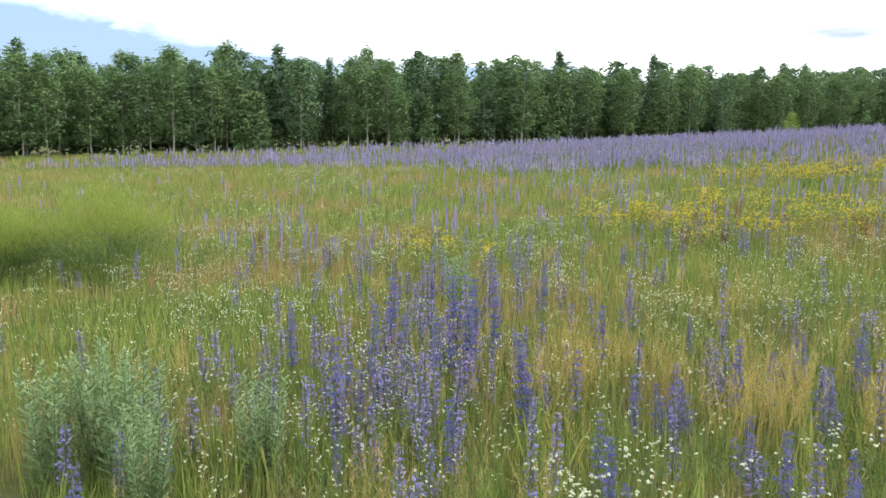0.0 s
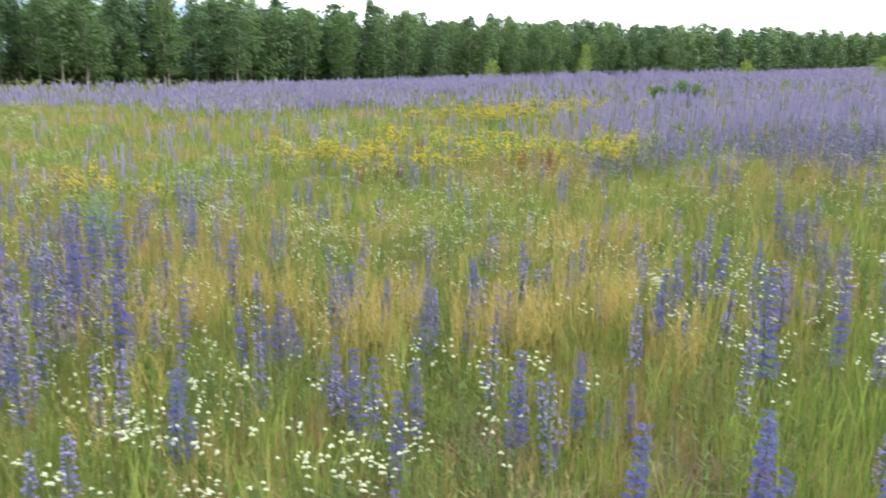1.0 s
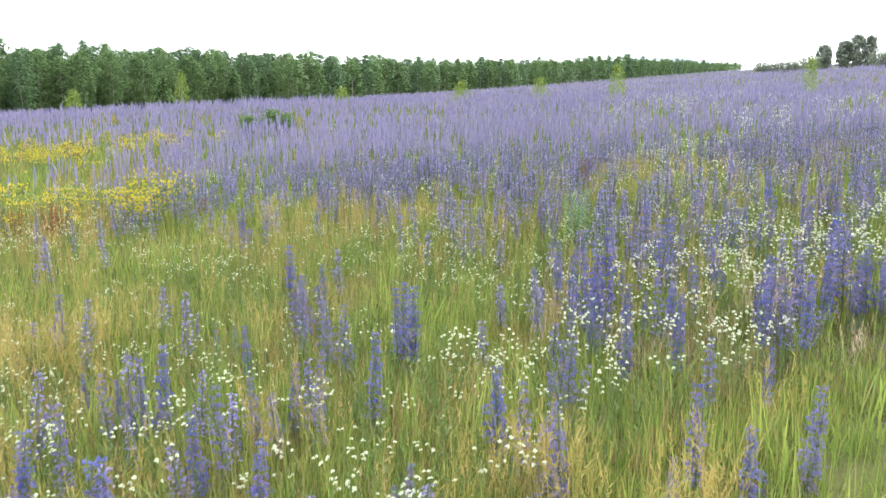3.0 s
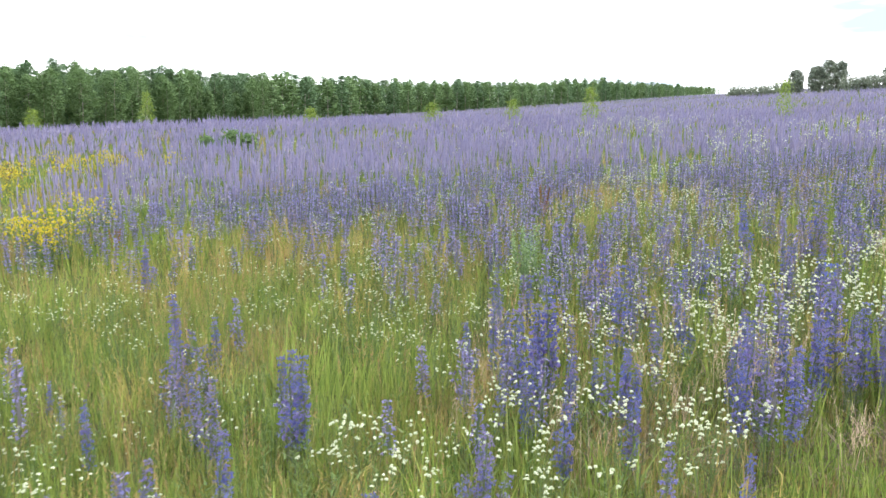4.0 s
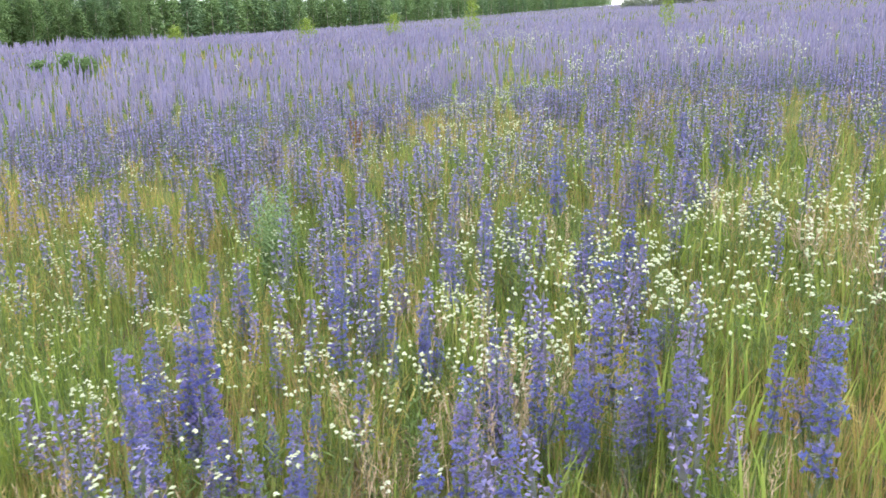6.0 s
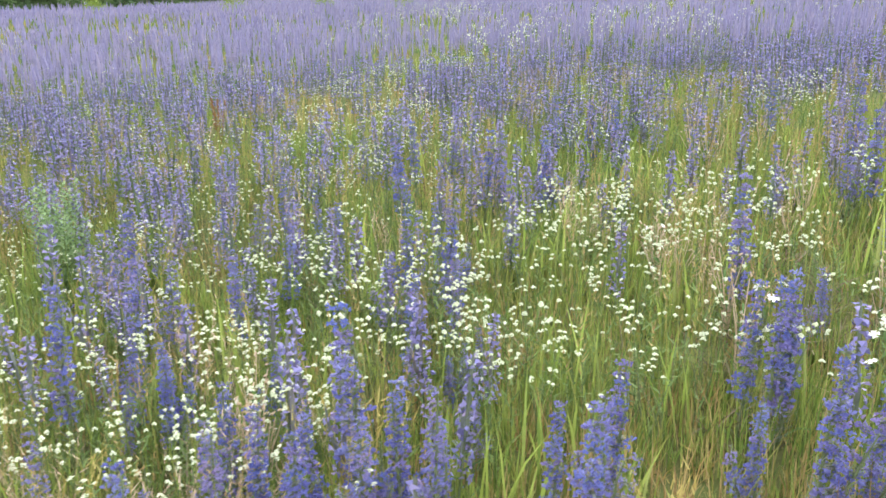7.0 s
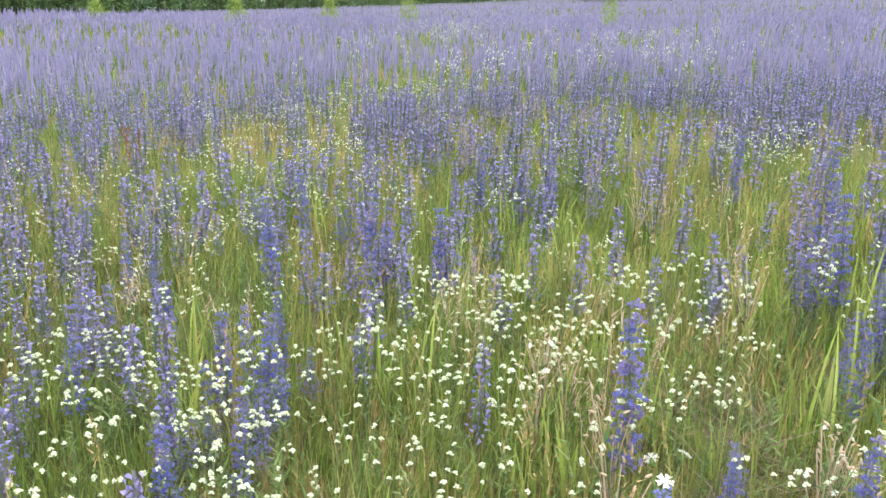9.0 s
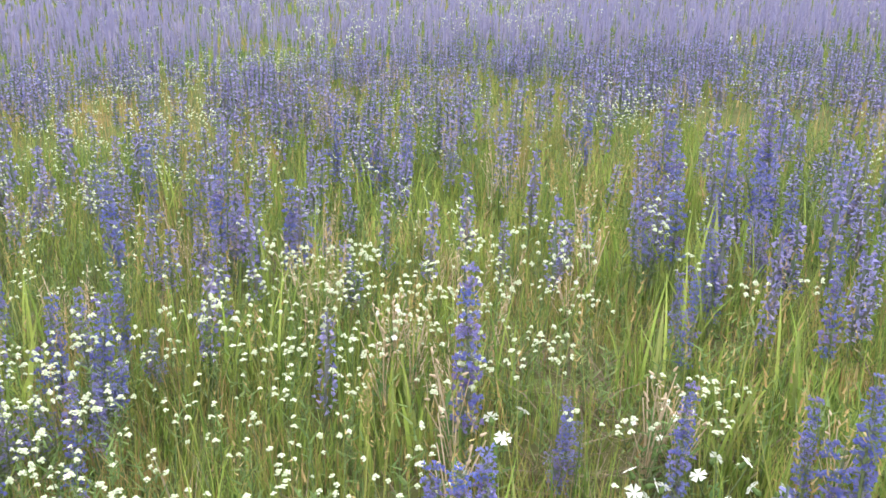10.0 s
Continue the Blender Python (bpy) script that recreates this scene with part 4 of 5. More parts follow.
def build_grass():
    near = [grass_tuft(10, 0.20, 0.0044, 0, 0.05, 2), grass_tuft(9, 0.28, 0.0038, 0, 0.05, 2), grass_tuft(10, 0.15, 0.0052, 0, 0.05, 2), grass_tuft(9, 0.23, 0.0042, 0, 0.05, 2),
            grass_tuft(9, 0.26, 0.0034, 1, 0.05, 2), grass_tuft(9, 0.19, 0.0038, 1, 0.05, 2), grass_tuft(8, 0.24, 0.0026, 2, 0.05, 2)]
    lots = []
    x, y = spots(-6, 12, -3, 12, 235, lambda x, y: (track_gap(x, y) < 5.2) * np.where(wedge(x, y), 1.0, 0.12) * np.where(track_gap(x, y) < 0.9, 0.9, 1) * (1 - 0.85 * dryness(x, y)))
    w = rng.uniform(0, 1, len(x)) + 0.25 * patchy(x, y, 1.6, 9)
    pick = np.clip((w * 7).astype(int), 0, 6)
    for k in range(7):
        q = pick == k
        n = q.sum()
        lots.append(spread(near[k], x[q], y[q], ground_z(x[q], y[q]), rng.uniform(0, 6.28, n), rng.uniform(0.8, 1.2, n), None, rng.uniform(0.7, 1.2, n) * np.where(x[q] > field_edge(y[q]) + 1, 0.85, 1)))
    coarse = [grass_tuft(8, 0.26, 0.0095, 3, 0.05, 3), grass_tuft(7, 0.32, 0.0085, 3, 0.05, 3), grass_tuft(8, 0.20, 0.0100, 3, 0.05, 3)]
    x, y = spots(-4, 10, 1, 7, 26, lambda x, y: (track_gap(x, y) < 4) * wedge(x, y) * np.clip(0.55 + 0.6 * patchy(x, y, 1.4, 81), 0.05, 1) * (1 - 0.9 * dryness(x, y)))
    for k in range(3):
        q = np.arange(len(x)) % 3 == k
        n = q.sum()
        lots.append(spread(coarse[k], x[q], y[q], ground_z(x[q], y[q]), rng.uniform(0, 6.28, n), rng.uniform(0.8, 1.2, n), None, rng.uniform(0.7, 1.2, n)))
    turf = [grass_tuft(11, 0.11, 0.0045, k, 0.05, 2) for k in (0, 1, 0, 2)]
    x, y = spots(-3, 10, 0.5, 6.5, 330, lambda x, y: wedge(x, y) * (track_gap(x, y) < 2.6) * (track_gap(x, y) > 0.5) * (1 - 0.6 * dryness(x, y)))
    for k in range(4):
        q = np.arange(len(x)) % 4 == k
        n = q.sum()
        lots.append(spread(turf[k], x[q], y[q], ground_z(x[q], y[q]), rng.uniform(0, 6.28, n), rng.uniform(0.8, 1.3, n), None, rng.uniform(0.5, 1.3, n)))
    stuff("meadow_grass", joined(*lots), [GREEN, OLIVE, STRAW, COARSE], "rough meadow grass, green with dry straw blades", "grass")
    mid = [grass_tuft(9, 0.28, 0.013, 0, 0.09, 1), grass_tuft(9, 0.26, 0.012, 1, 0.09, 1), grass_tuft(8, 0.28, 0.009, 2, 0.09, 1)]
    lots = []
    for x0, x1, y0, y1, density, lo, hi, grow in [(-14, 20, -4, 20, 60, 5.0, 12, 1.0), (-35, 45, -5, 45, 14, 12, 40, 1.6), (-60, 120, -5, 90, 2.0, 40, 110, 2.4)]:
        x, y = spots(x0, x1, y0, y1, density, lambda x, y: (track_gap(x, y) >= lo) * (track_gap(x, y) < hi) * wedge(x, y) * (y < tree_line(x) + 3) * np.where(x > field_edge(y) + 1, 0.28, 1))
        w = rng.uniform(0, 1, len(x)) + 0.3 * patchy(x, y, 5, 19)
        pick = np.clip((w * 2.35).astype(int), 0, 2)
        for k in range(3):
            q = pick == k
            n = q.sum()
            lots.append(spread(mid[k], x[q], y[q], ground_z(x[q], y[q]), rng.uniform(0, 6.28, n), rng.uniform(0.8, 1.3, n) * grow, None, rng.uniform(0.75, 1.2, n) * (1 + 0.2 * (grow - 1)) * np.where(x[q] > field_edge(y[q]) + 0.5, 0.8, 1)))
    x, y = spots(-13, 17, -12, 14, 14, lambda x, y: (track_gap(x, y) < 11) * (1 - wedge(x, y)))
    for k in range(3):
        q = np.arange(len(x)) % 3 == k
        n = q.sum()
        lots.append(spread(mid[k], x[q], y[q], ground_z(x[q], y[q]), rng.uniform(0, 6.28, n), rng.uniform(1.0, 1.6, n), None, rng.uniform(0.8, 1.2, n)))
    stuff("far_meadow_grass", joined(*lots), [GREEN, OLIVE, STRAW], "yellowish green meadow grass between the flowers", "grass")
    tufts = [plume_tuft(9, 0.36, 0) for k in range(4)]
    lots = []
    x, y = spots(-2, 7, 2, 8, 105, lambda x, y: gold_chance(x, y) * np.clip(0.5 + 0.9 * patchy(x, y, 0.7, 77), 0.05, 1))
    for k in range(4):
        q = np.arange(len(x)) % 4 == k
        n = q.sum()
        lots.append(spread(tufts[k], x[q], y[q], ground_z(x[q], y[q]), rng.uniform(0, 6.28, n), rng.uniform(0.8, 1.2, n), rng.normal(0, 0.1, (n, 2))))
    x, y = spots(4.6, 8.6, 2.2, 4.4, 9, lambda x, y: 0.15 + hump(x, y, 5.6, 2.9, 0.6, 0.4) + hump(x, y, 6.3, 3.4, 0.4, 0.4))
    n = len(x)
    lots.append(spread((tufts[0][0], tufts[0][1], tufts[0][2] + 1), x, y, ground_z(x, y), rng.uniform(0, 6.28, n), rng.uniform(0.7, 0.95, n), rng.normal(0, 0.08, (n, 2))))
    stuff("golden_grass", joined(*lots), [GOLD, PINKISH], "feathery golden seed heads of fine grass", "grass")


build_grass()


# ---- white alyssum ----
def alyssum_head(r, knobs):
    """A small round knob of crowded white florets."""
    s = Shape()
    if not knobs:
        blob(s, (0, 0, 0), r, 0)
    for i in range(knobs):
        a, k = i * 2.4 + rng.uniform(-0.4, 0.4), (i + 0.5) / knobs
        q = math.sqrt(k) * 0.85
        blob(s, (math.cos(a) * r * q, math.sin(a) * r * q, (0.55 - k) * r * 0.9), r * rng.uniform(0.42, 0.6), 0)
    return s


def alyssum_plant(stems, height, knobs):
    """Slender leafy stems that fork under the top into flower heads of about one height."""
    s = Shape()
    for i in range(stems):
        a = i * 2.4 + rng.uniform(-0.4, 0.4)
        h = height * rng.uniform(0.68, 1.08)
        r = 0.015 + 0.055 * rng.uniform()
        fork = np.array([math.cos(a) * r, math.sin(a) * r, h - 0.03])
        blade(s, (0, 0, -0.01), fork, 0.003, 0.4, 2, 1)
        for k in range(int(rng.choice([1, 2, 3, 3, 4]))):
            e = fork + np.array([rng.normal(0, 0.017), rng.normal(0, 0.017), 0.03 + rng.normal(0, 0.013)])
            blade(s, fork, e, 0.002, 0.1, 1, 1)
            v, t, m = alyssum_head(rng.uniform(0.0043, 0.0068) if knobs else rng.uniform(0.0038, 0.0056), knobs).arrays()
            s.add(v + e, t, 0)
        for j in range(4):
            k = rng.uniform(0.15, 0.9)
            p = fork * np.array([k * 0.8, k * 0.8, k])
            q = rng.uniform(0, 6.28)
            blade(s, p, p + np.array([math.cos(q) * 0.022, math.sin(q) * 0.022, 0.014]), 0.005, 0.1, 1, 2)
    return s.arrays()


def alyssum_chance(x, y):
    c = np.where((x < 5) & (y > 4.2), 0.11, 0.07) + 0.34 * np.clip(patchy(x, y, 2.5, 31), 0, 1)
    c = np.where(x > field_edge(y) + 1.5, 0.3, 1.0) * c
    for gx, gy, rx, ry, w in [(-0.5, 3.8, 0.7, 0.6, 0.9), (0.3, 4.4, 0.9, 0.7, 0.4), (-1.0, 6.2, 1.2, 1.0, 0.3), (3.4, 4.6, 1.0, 0.8, 0.45), (1.0, 2.6, 0.4, 0.35, 1), (3.2, 2.9, 0.5, 0.4, 0.8), (4.9, 3.4, 0.7, 0.5, 0.6), (4.4, 2.8, 0.4, 0.3, 0.6), (5.9, 4.2, 0.7, 0.6, 0.6), (6.0, 5.6, 0.8, 0.6, 0.5), (3.4, 7.8, 0.9, 0.5, 0.6), (5.1, 6.5, 0.9, 0.6, 0.35), (5.3, 4.8, 0.7, 0.5, 0.4), (4.0, 3.2, 0.4, 0.4, 0.35),
                              (5.0, 3.5, 0.4, 0.4, 0.5), (6.6, 3.3, 1.2, 0.9, 0.8), (7.4, 2.8, 1.1, 0.8, 1), (6.8, 2.3, 0.8, 0.5, 0.9), (5.5, 2.6, 0.5, 0.5, 0.8), (7.1, 4.2, 0.8, 0.6, 1), (8.5, 4.9, 0.7, 0.7, 0.7), (-0.8, 9.4, 2, 1.2, 0.4), (1.8, 5.9, 0.6, 0.5, 0.5), (3.3, 7.6, 0.8, 0.8, 0.5)]:
        c = np.maximum(c, w * hump(x, y, gx, gy, rx, ry))
    for gx, gy, rx, ry in WHITES:
        c = np.maximum(c, 0.75 * hump(x, y, gx, gy, rx, ry))
    return c * np.clip(0.7 + 0.7 * patchy(x, y, 0.55, 37), 0.2, 1.2) * wedge(x, y) * (track_gap(x, y) > 0.95)


def build_alyssum():
    lots = []
    for lo, hi, knobs in [(0, 2.5, 6), (2.5, 4.5, 3), (4.5, 14, 0)]:
        plants = [alyssum_plant(n, 0.30, knobs) for n in (2, 3, 3, 4, 2)]
        x, y = spots(-6, 13, 1, 12, 138, lambda x, y: alyssum_chance(x, y) * (track_gap(x, y) >= lo) * (track_gap(x, y) < hi))
        for k in range(5):
            q = np.arange(len(x)) % 5 == k
            n = q.sum()
            lots.append(spread(plants[k], x[q], y[q], ground_z(x[q], y[q]), rng.uniform(0, 6.28, n), rng.uniform(0.9, 1.2, n), rng.normal(0, 0.1, (n, 2)), rng.uniform(0.75, 1.2, n)))
    x, y = spots(12, 29, 2, 19, 9, alyssum_chance)
    n = len(x)
    lots.append(spread(plants[3], x, y, ground_z(x, y), rng.uniform(0, 6.28, n), rng.uniform(1.2, 1.8, n), None, rng.uniform(1.5, 1.9, n)))
    x, y = spots(-16, 9, 12, 30, 5, lambda x, y: wedge(x, y) * np.clip(0.12 + 0.5 * patchy(x, y, 5, 33) + 0.9 * hump(x, y, -3, 25, 5, 1.6), 0, 1))
    n = len(x)
    lots.append(spread(plants[3], x, y, ground_z(x, y), rng.uniform(0, 6.28, n), rng.uniform(1.2, 1.8, n), None, rng.uniform(1.1, 1.4, n)))
    stuff("white_alyssum", joined(*lots), [WHITE, STEM, HERB], "hoary alyssum with small white flower heads", "wildflowers")


build_alyssum()


# ---- sage, green bush, yellow flowers, docks ----
def sage_plant(height, stems):
    t = thing("sage_plant", "grey-green feathery sagebrush among the flowers", "plant", pose(0, 0, -50), "sage plants")
    for i in range(stems):
        s = Shape()
        a, r = i * 2.4, 0.030 * math.sqrt(i)
        b = np.array([math.cos(a) * r * 0.5, math.sin(a) * r * 0.5, -0.02])
        e = np.array([math.cos(a) * r * 1.6, math.sin(a) * r * 1.6, height * rng.uniform(0.75, 1.05)])
        tube(s, [b, (b + e) / 2, e], [0.004, 0.003, 0.001], 0, 4)
        f = Shape()
        for j in range(64):
            k = 0.12 + 0.86 * j / 64
            p = b + (e - b) * k
            q = j * 2.4
            ln = 0.055 * (1.15 - k) + 0.014
            tip = p + np.array([math.cos(q) * ln, math.sin(q) * ln, ln * 0.55])
            blade(f, p, tip, 0.015, 0.2, 2, 0)
            for side in (-0.5, 0.5):
                m_ = p + (tip - p) * 0.5
                blade(f, m_, m_ + np.array([math.cos(q + side) * ln * 0.5, math.sin(q + side) * ln * 0.5, ln * 0.35]), 0.012, 0.1, 1, 0)
        st = part("stem", mesh_of("stem", s.arrays(), [STEM]), t)
        part("foliage", mesh_of("foliage", f.arrays(), [SAGE]), st)
    return t


SAGE_MODELS = [sage_plant(0.62, 13), sage_plant(0.54, 9)]
SAGE_MODELS[0].matrix_basis = pose(-1.12, 3.55, float(ground_z(-1.12, 3.55)))
SAGE_MODELS[1].matrix_basis = pose(-1.48, 3.6, float(ground_z(-1.48, 3.6)), 0, 0, 70)
for sx, sy, sz, turn in [(-1.36, 3.78, 0.95, 130), (-0.62, 3.66, 0.8, 20), (-0.98, 3.3, 0.75, 200), (6.95, 4.9, 0.8, 10), (0.2, 6.6, 0.9, 80)]:
    copy_thing(SAGE_MODELS[0], pose(sx, sy, float(ground_z(sx, sy)), 0, 0, turn) @ Matrix.Scale(sz, 4)).matrix_basis = pose(sx, sy, float(ground_z(sx, sy)), 0, 0, turn) @ Matrix.Scale(sz, 4)


def feather_bush(x, y, height, wide):
    t = thing("feathery_bush", "airy yellow-green feathery bush standing in the grass", "bush", pose(x, y, float(ground_z(x, y))), "feathery bushes")
    for i in range(26):
        a, r = i * 2.4, wide * math.sqrt((i + 0.5) / 26)
        s = Shape()
        e = np.array([math.cos(a) * r, math.sin(a) * r, height * (0.95 - 0.5 * (r / wide) ** 2) * rng.uniform(0.9, 1.04)])
        b = np.array([math.cos(a) * r * 0.2, math.sin(a) * r * 0.2, -0.02])
        mid = (b + e) / 2 + np.array([0, 0, height * 0.08])
        tube(s, [b, mid, e], [0.004, 0.0025, 0.0008], 0, 4)
        st = part("stem", mesh_of("stem", s.arrays(), [YGREEN]), t)
        f = Shape()
        for j in range(900):
            k = rng.uniform(0.15, 1.0) ** 0.7
            p = (b + (mid - b) * (k * 2)) if k < 0.5 else (mid + (e - mid) * (k * 2 - 1))
            p = p + rng.normal(0, 0.075, 3)
            d = rng.normal(0, 1, 3) * 0.04 + np.array([0, 0, 0.02])
            # blades switch to the darker green towards the bottom of the bush
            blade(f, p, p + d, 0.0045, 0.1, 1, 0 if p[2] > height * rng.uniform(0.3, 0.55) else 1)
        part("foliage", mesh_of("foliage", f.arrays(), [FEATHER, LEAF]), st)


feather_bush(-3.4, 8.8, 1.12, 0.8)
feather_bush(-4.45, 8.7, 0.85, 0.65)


def yellow_plant(kind, height, stems):
    t = thing("yellow_flower", ["bushy yellow-flowered ragwort with light green leaves", "yellow-green spurge in full bloom", "golden yellow flower clump fading to rust"][kind],
              "wildflower", pose(0, 0, -50), "yellow flowers at the field edge")
    for i in range(stems):
        a, r = i * 2.4, 0.16 * math.sqrt((i + 0.3) / stems)
        s = Shape()
        b = np.array([math.cos(a) * r * 0.4, math.sin(a) * r * 0.4, -0.02])
        e = np.array([math.cos(a) * r, math.sin(a) * r, height * rng.uniform(0.75, 1.05)])
        tube(s, [b, e], [0.004, 0.002], 0, 3)
        for j in range(14):
            k = 0.1 + 0.8 * j / 14
            p = b + (e - b) * k
            q = j * 2.4
            blade(s, p, p + np.array([math.cos(q) * 0.06, math.sin(q) * 0.06, 0.025]), 0.014, 0.1, 2, 1)
        st = part("stem", mesh_of("stem", s.arrays(), [STEM, YGREEN if kind != 0 else LEAF]), t)
        f = Shape()
        feet = []
        for j in range(22):
            p = e + rng.normal(0, 1, 3) * np.array([0.045, 0.045, 0.045])
            feet.append(f.count)
            floret(f, p, (rng.normal(0, 0.5), rng.normal(0, 0.5), 1), 0.019, 1 if rng.uniform() < [0.25, 0.55, 0.4][kind] else 0, 4)
        hub = f.count
        f.add([e - np.array([0, 0, 0.05]), e - np.array([0, 0.003, 0.05])], np.zeros((0, 3), int), 1)
        f.t.append(np.array([(hub, hub + 1, foot) for foot in feet]))
        f.m.append(np.full(len(feet), 2))
        part("flower_head", mesh_of("flower_head", f.arrays(), [YELLOW, [YGREEN, YGREEN, RUST][kind], STEM]), st)
    return t


YELLOW_MODELS = [yellow_plant(0, 0.40, 4), yellow_plant(1, 0.38, 4), yellow_plant(2, 0.42, 4)]


def build_yellow():
    used = set()
    for cx, cy, rx, ry, n, kinds in [(3.0, 11.2, 0.9, 0.5, 7, (1, 0)), (5.2, 8.9, 0.55, 0.35, 9, (0, 1, 0)), (2.2, 9.7, 0.9, 0.6, 6, (1, 1, 2)), (3.6, 9.7, 0.8, 0.5, 8, (1, 1, 2)),
                                     (6.6, 16.8, 1.3, 0.9, 17, (0, 2, 2)), (8.6, 17.8, 1.5, 1.0, 20, (0, 2, 0)), (10.2, 20.0, 1.0, 1.1, 12, (2, 0)), (4.6, 12.2, 1.3, 0.9, 12, (1, 1, 0)), (5.0, 10.0, 0.7, 0.6, 10, (1, 0)), (-0.2, 8.9, 0.7, 0.3, 4, (0, 2))]:
        for i in range(n):
            x, y = cx + rng.normal(0, 0.75) * rx, cy + rng.normal(0, 0.75) * ry
            k = int(rng.choice(kinds))
            size = rng.uniform(0.8, 1.25)
            m = pose(x, y, float(ground_z(x, y)) - 0.01, 0, 0, rng.uniform(0, 360)) @ Matrix.Scale(size, 4)
            if k in used:
                copy_thing(YELLOW_MODELS[k], m).matrix_basis = m
            else:
                YELLOW_MODELS[k].matrix_basis = m
                used.add(k)


build_yellow()


def dock_plant():
    t = thing("dock_plant", "rust-red seeding dock standing in the grass", "plant", pose(0, 0, -50), "rusty docks")
    for i in range(4):
        a = i * 2.4
        s = Shape()
        e = np.array([math.cos(a) * 0.07, math.sin(a) * 0.07, 0.42 * rng.uniform(0.8, 1.05)])
        tube(s, [(0, 0, -0.02), e], [0.005, 0.002], 0, 4)
        st = part("stem", mesh_of("stem", s.arrays(), [RUST]), t)
        f = Shape()
        for j in range(46):
            k = 0.4 + 0.6 * j / 46
            blob(f, e * k + rng.normal(0, 1, 3) * 0.016 * (1.25 - k), 0.008, 0)
        part("seed_head", mesh_of("seed_head", f.arrays(), [RUST]), st)
    return t


DOCK = dock_plant()
for i, (dx, dy, dz) in enumerate([(4.55, 8.75, 1.0), (4.7, 8.9, 0.8), (2.6, 9.2, 0.8), (4.35, 9.0, 0.9), (3.1, 9.5, 0.7), (-2.1, 9.9, 0.9), (-1.9, 10.2, 0.8), (9.2, 6.6, 0.8), (5.9, 8.6, 0.7), (3.9, 11.5, 0.9)]):
    m = pose(dx, dy, float(ground_z(dx, dy)), 0, 0, i * 77) @ Matrix.Scale(dz, 4)
    if i:
        copy_thing(DOCK, m).matrix_basis = m
    else:
        DOCK.matrix_basis = m


# ---- campions ----
def campion_flower():
    s = Shape()
    for k in range(5):
        a = 6.283 * k / 5
        d, e = np.array([math.cos(a), math.sin(a), 0]), np.array([-math.sin(a), math.cos(a), 0])
        up = np.array([0, 0, 1.0])
        s.add([d * -0.001, d * 0.010 + e * 0.0052 + up * 0.001, d * 0.010 - e * 0.0052 + up * 0.001, d * 0.0185 + e * 0.0076, d * 0.0165, d * 0.0185 - e * 0.0076],
              [(0, 2, 1), (1, 2, 4), (1, 4, 3), (2, 5, 4)], 0)
    return mesh_of("flower", s.arrays(), [PETAL])


def campion_calyx(m, wide):
    s = Shape()
    tube(s, [(0, 0, -0.026), (0, 0, -0.020), (0, 0, -0.010), (0, 0, -0.001)], [0.002, wide, wide * 0.85, 0.0030], 0, 7)
    return mesh_of("calyx", s.arrays(), [m])


FLOWER, CALYX_GREEN, CALYX_DRY = campion_flower(), campion_calyx(HERB, 0.0072), campion_calyx(PINKISH, 0.0052)


def campion_plant(faded, height, count):
    t = thing("campion", "fading white campion with pinkish dry seed pods" if faded else "white campion with open five-petalled flowers",
              "wildflower", pose(0, 0, -50), "campions in the meadow")
    for i in range(count):
        a, r = i * 2.4, 0.02 + 0.05 * math.sqrt((i + 0.5) / count)
        e = np.array([math.cos(a) * r, math.sin(a) * r, height * (0.55 + 0.45 * rng.uniform())])
        s = Shape()
        tube(s, [(0, 0, -0.02), e * np.array([0.35, 0.35, 0.6]), e], [0.0026, 0.002, 0.0016], 0, 4)
        for j in range(3):
            k = 0.2 + 0.22 * j
            q = a + j * 1.7
            p = e * np.array([0.35 * k / 0.6, 0.35 * k / 0.6, k])
            lance(s, p, p + np.array([math.cos(q) * 0.05, math.sin(q) * 0.05, 0.03]), 0.012, 1)
        st = part("stem", mesh_of("stem", s.arrays(), [PINKISH if faded else STEM, LEAF]), t)
        tilt = pose(e[0], e[1], e[2] + 0.018, rng.uniform(20, 75), 0, math.degrees(a) + 90 + rng.uniform(-40, 40))
        part("calyx", CALYX_DRY if faded else CALYX_GREEN, st, m=tilt @ Matrix.Scale(0.7 if faded else 1.0, 4))
        if not faded or rng.uniform() < 0.45:
            size = rng.uniform(0.35, 0.6) if faded else rng.uniform(0.85, 1.15)
            part("flower", FLOWER, st, m=tilt @ Matrix.Scale(size, 4))
    return t


CAMPIONS = [campion_plant(False, 0.30, 4), campion_plant(True, 0.36, 9), campion_plant(False, 0.26, 3), campion_plant(True, 0.30, 12)]


CAMPION_SPOTS = [
    (7.30, 1.92, 2), (7.40, 1.74, 0), (7.49, 1.76, 0), (7.44, 1.95, 2), (7.62, 1.84, 2), (7.82, 2.00, 3), (7.73, 1.95, 3),
    (7.70, 2.01, 1), (7.96, 2.79, 1), (7.95, 2.71, 3), (7.72, 2.66, 1), (8.65, 2.49, 3), (8.50, 2.40, 1), (8.32, 2.41, 3),
    (9.28, 3.13, 1), (9.49, 3.07, 1), (9.74, 2.93, 1), (7.59, 2.39, 1), (7.57, 2.30, 2), (7.37, 2.30, 1), (7.74, 1.65, 1),
    (7.83, 2.65, 1), (8.70, 2.53, 3), (8.98, 2.64, 1), (9.46, 3.19, 1), (9.28, 3.04, 1), (6.48, 3.26, 3), (6.39, 3.25, 1),
]
CAMPION_SPOTS += [
    (6.40, 3.13, 3), (8.61, 6.03, 1), (7.89, 2.74, 3), (6.41, 3.19, 3), (7.50, 1.95, 0), (6.55, 3.32, 1), (4.85, 4.38, 2),
    (5.11, 3.67, 2),
]


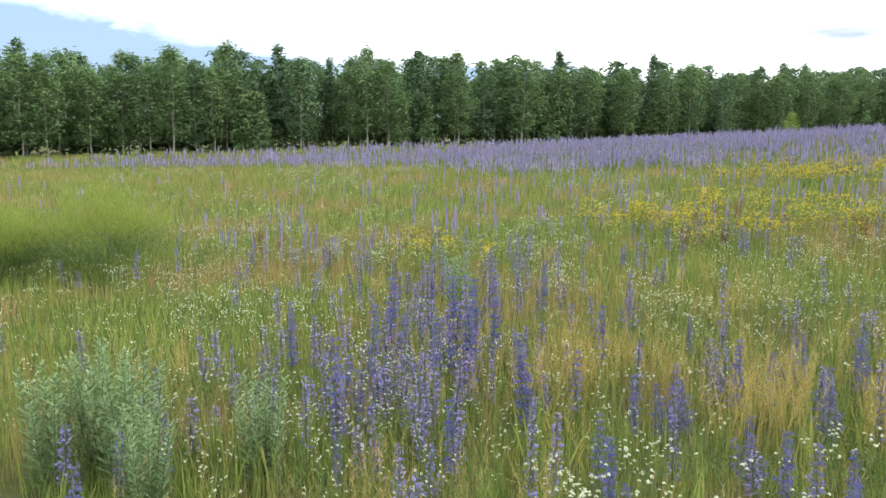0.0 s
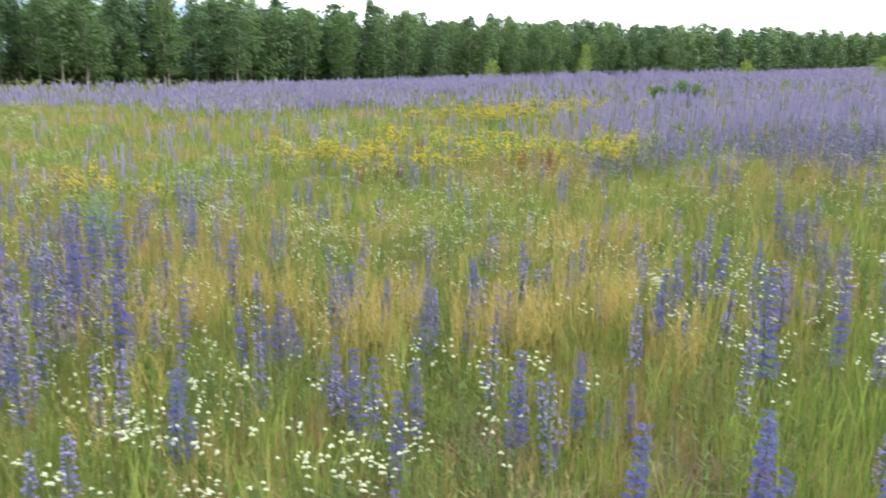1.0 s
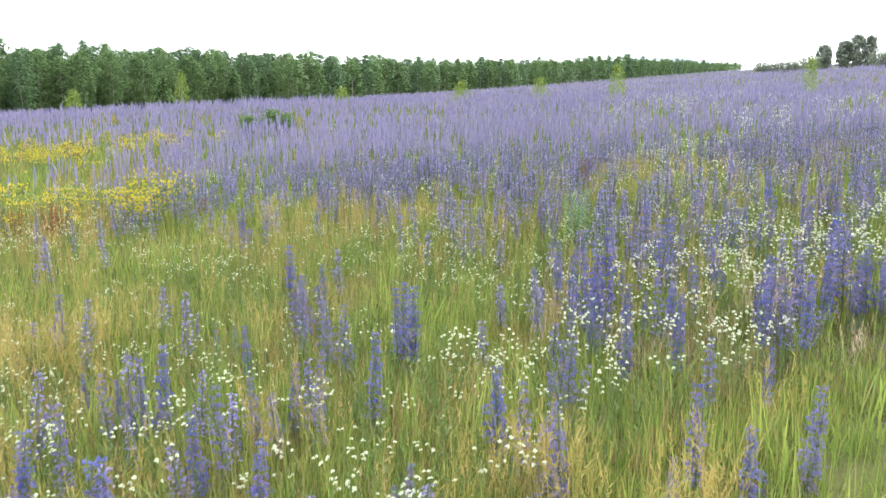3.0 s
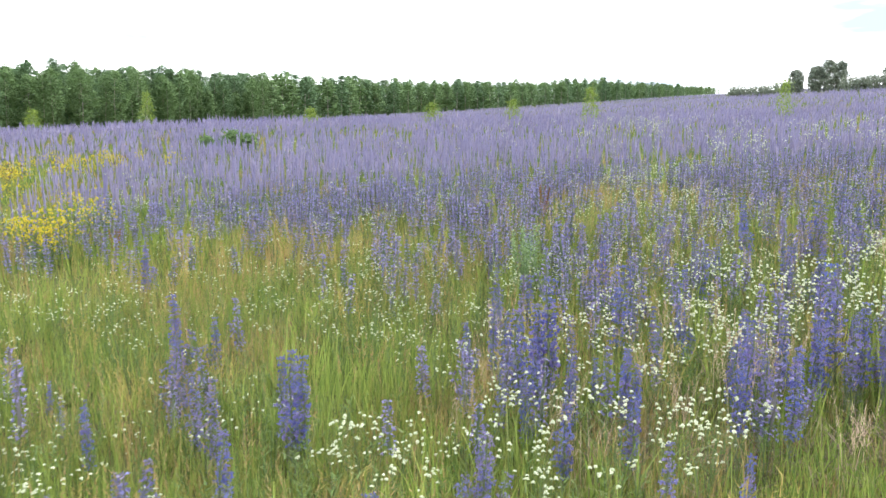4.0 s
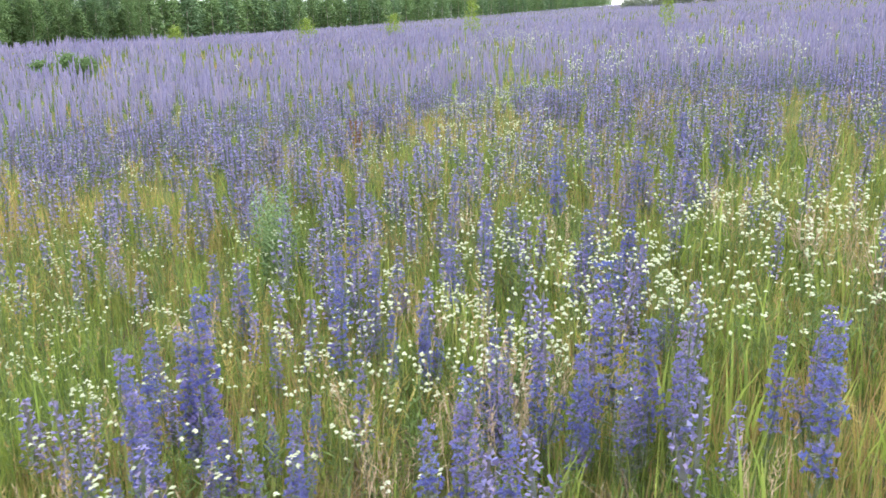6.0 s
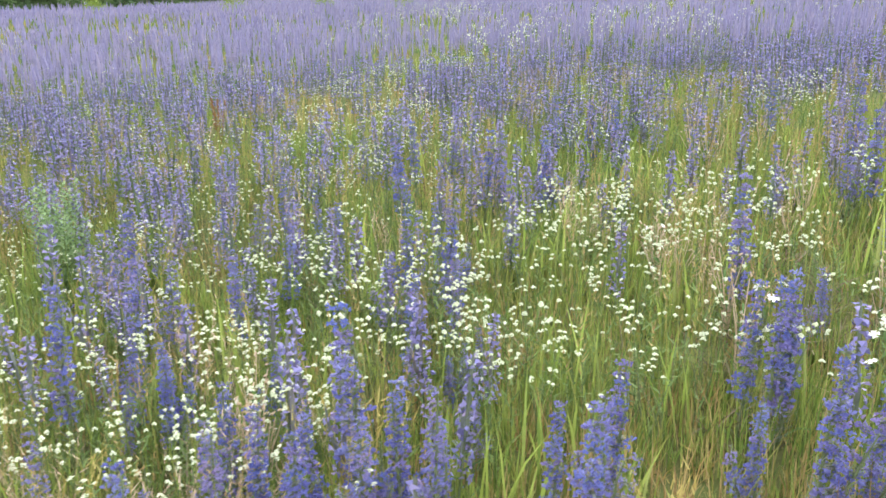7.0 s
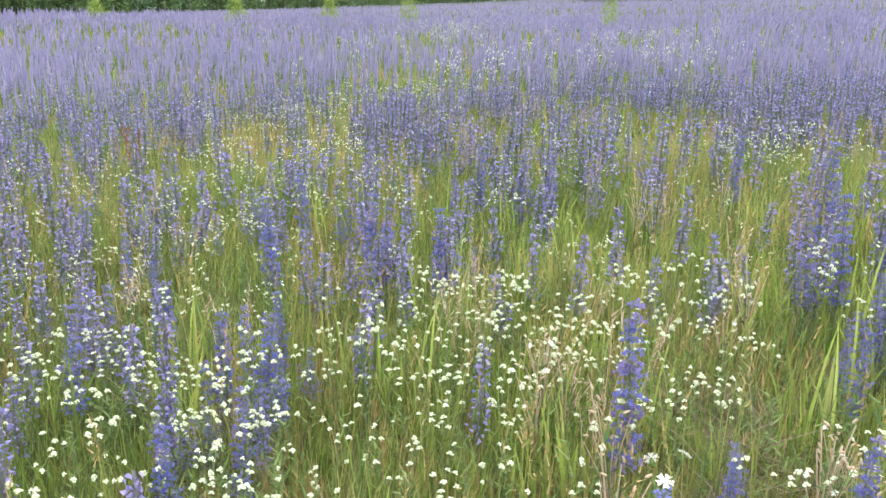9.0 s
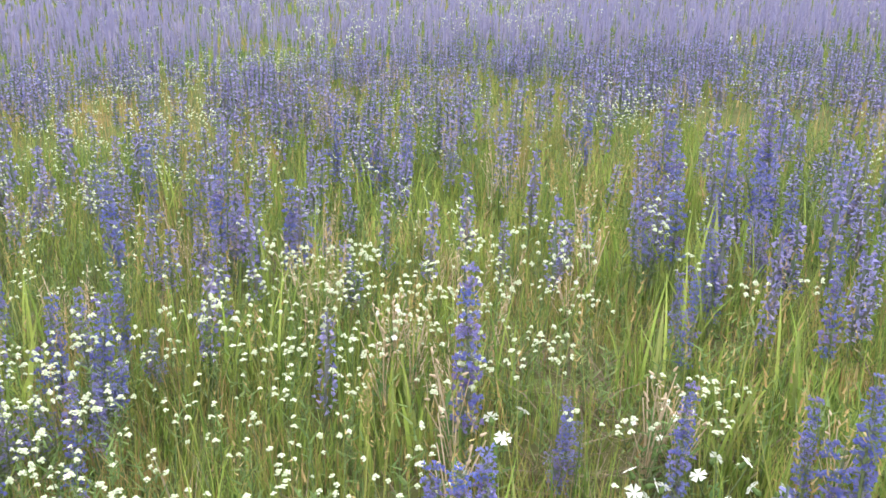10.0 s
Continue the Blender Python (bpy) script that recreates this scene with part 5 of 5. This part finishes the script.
for i, (cx, cy, kind) in enumerate(CAMPION_SPOTS):
    first = [c[2] for c in CAMPION_SPOTS].index(kind) == i
    size = rng.uniform(0.65, 0.9) if kind % 2 else rng.uniform(0.75, 0.95)
    m = pose(cx, cy, float(ground_z(cx, cy)), rng.uniform(-6, 6), rng.uniform(-6, 6), rng.uniform(0, 360)) @ Matrix.Scale(size, 4)
    if first:
        CAMPIONS[kind].matrix_basis = m
    else:
        copy_thing(CAMPIONS[kind], m).matrix_basis = m


# ---- leafy undergrowth and dry thatch ----
def herb_shape():
    """A thin upright stem set with narrow little leaves."""
    s = Shape()
    top = np.array([rng.normal(0, 0.02), rng.normal(0, 0.02), 0.2])
    blade(s, (0, 0, 0), top, 0.004, 0.2, 2, 1)
    for i in range(15):
        a = i * 2.4
        k = 0.1 + 0.88 * i / 15
        ln = rng.uniform(0.022, 0.045) * (1.25 - 0.6 * k)
        p = top * k
        blade(s, p, p + np.array([math.cos(a) * ln, math.sin(a) * ln, ln * rng.uniform(0.3, 1.1)]), 0.0065, 0.2, 1, 0)
    return s.arrays()


def thatch_shape():
    s = Shape()
    for i in range(16):
        q = rng.uniform(0, 6.28)
        b = np.array([rng.normal(0, 0.03), rng.normal(0, 0.03), 0.0])
        e = b + np.array([math.cos(q) * 0.16, math.sin(q) * 0.16, rng.uniform(0.01, 0.12)])
        blade(s, b, e, 0.004, 0.4, 2, 0)
    return s.arrays()


def build_undergrowth():
    herbs = [herb_shape() for k in range(4)]
    x, y = spots(-5, 12, 1.2, 9, 190, lambda x, y: (track_gap(x, y) < 5) * wedge(x, y) * np.clip(0.55 + 0.5 * patchy(x, y, 1.3, 51), 0, 1) * (track_gap(x, y) > 1.0))
    lots = []
    for k in range(4):
        q = np.arange(len(x)) % 4 == k
        n = q.sum()
        lots.append(spread(herbs[k], x[q], y[q], ground_z(x[q], y[q]), rng.uniform(0, 6.28, n), rng.uniform(0.8, 1.3, n), rng.normal(0, 0.1, (n, 2)), rng.uniform(0.6, 1.35, n)))
    stuff("undergrowth", joined(*lots), [HERB, STEM], "leafy green undergrowth between the grass blades", "plants")
    pads = [thatch_shape() for k in range(3)]

    def dry(x, y):
        return np.maximum(0.06, dryness(x, y)) * (track_gap(x, y) < 5)
    x, y = spots(-4, 11, 0.5, 7, 100, dry)
    lots = []
    for k in range(3):
        q = np.arange(len(x)) % 3 == k
        n = q.sum()
        lots.append(spread(pads[k], x[q], y[q], ground_z(x[q], y[q]) + 0.02, rng.uniform(0, 6.28, n), rng.uniform(0.8, 1.4, n)))
    stuff("dry_thatch", joined(*lots), [THATCH], "matted dry straw lying between the grass", "grass")


build_undergrowth()


# ---- fine pale stalks standing over the grass ----
def stalk_shape():
    s = Shape()
    for i in range(4):
        a = rng.uniform(0, 6.28)
        b = np.array([math.cos(a) * 0.03, math.sin(a) * 0.03, 0])
        h = rng.uniform(0.26, 0.44)
        e = b + np.array([rng.normal(0, 0.05), rng.normal(0, 0.05), h])
        blade(s, b, e, 0.0028, 0.3, 2, 0)
        for j in range(7):
            p = b + (e - b) * (0.72 + 0.28 * j / 7)
            blade(s, p, p + rng.normal(0, 0.008, 3) + np.array([0, 0, 0.014]), 0.004, 0.1, 1, 1)
    return s.arrays()


def build_stalks():
    shapes = [stalk_shape() for k in range(5)]
    x, y = spots(-4, 11, 1.2, 9, 32, lambda x, y: (track_gap(x, y) < 5.5) * (track_gap(x, y) > 1.1) * wedge(x, y) * np.clip(0.6 + 0.5 * patchy(x, y, 1.1, 71), 0.1, 1))
    lots = []
    for k in range(5):
        q = np.arange(len(x)) % 5 == k
        n = q.sum()
        lots.append(spread(shapes[k], x[q], y[q], ground_z(x[q], y[q]), rng.uniform(0, 6.28, n), rng.uniform(0.9, 1.2, n), rng.normal(0, 0.08, (n, 2))))
    stuff("seeding_grass", joined(*lots), [OLIVE, STRAW], "thin pale grass stalks with small seed heads", "grass")


build_stalks()
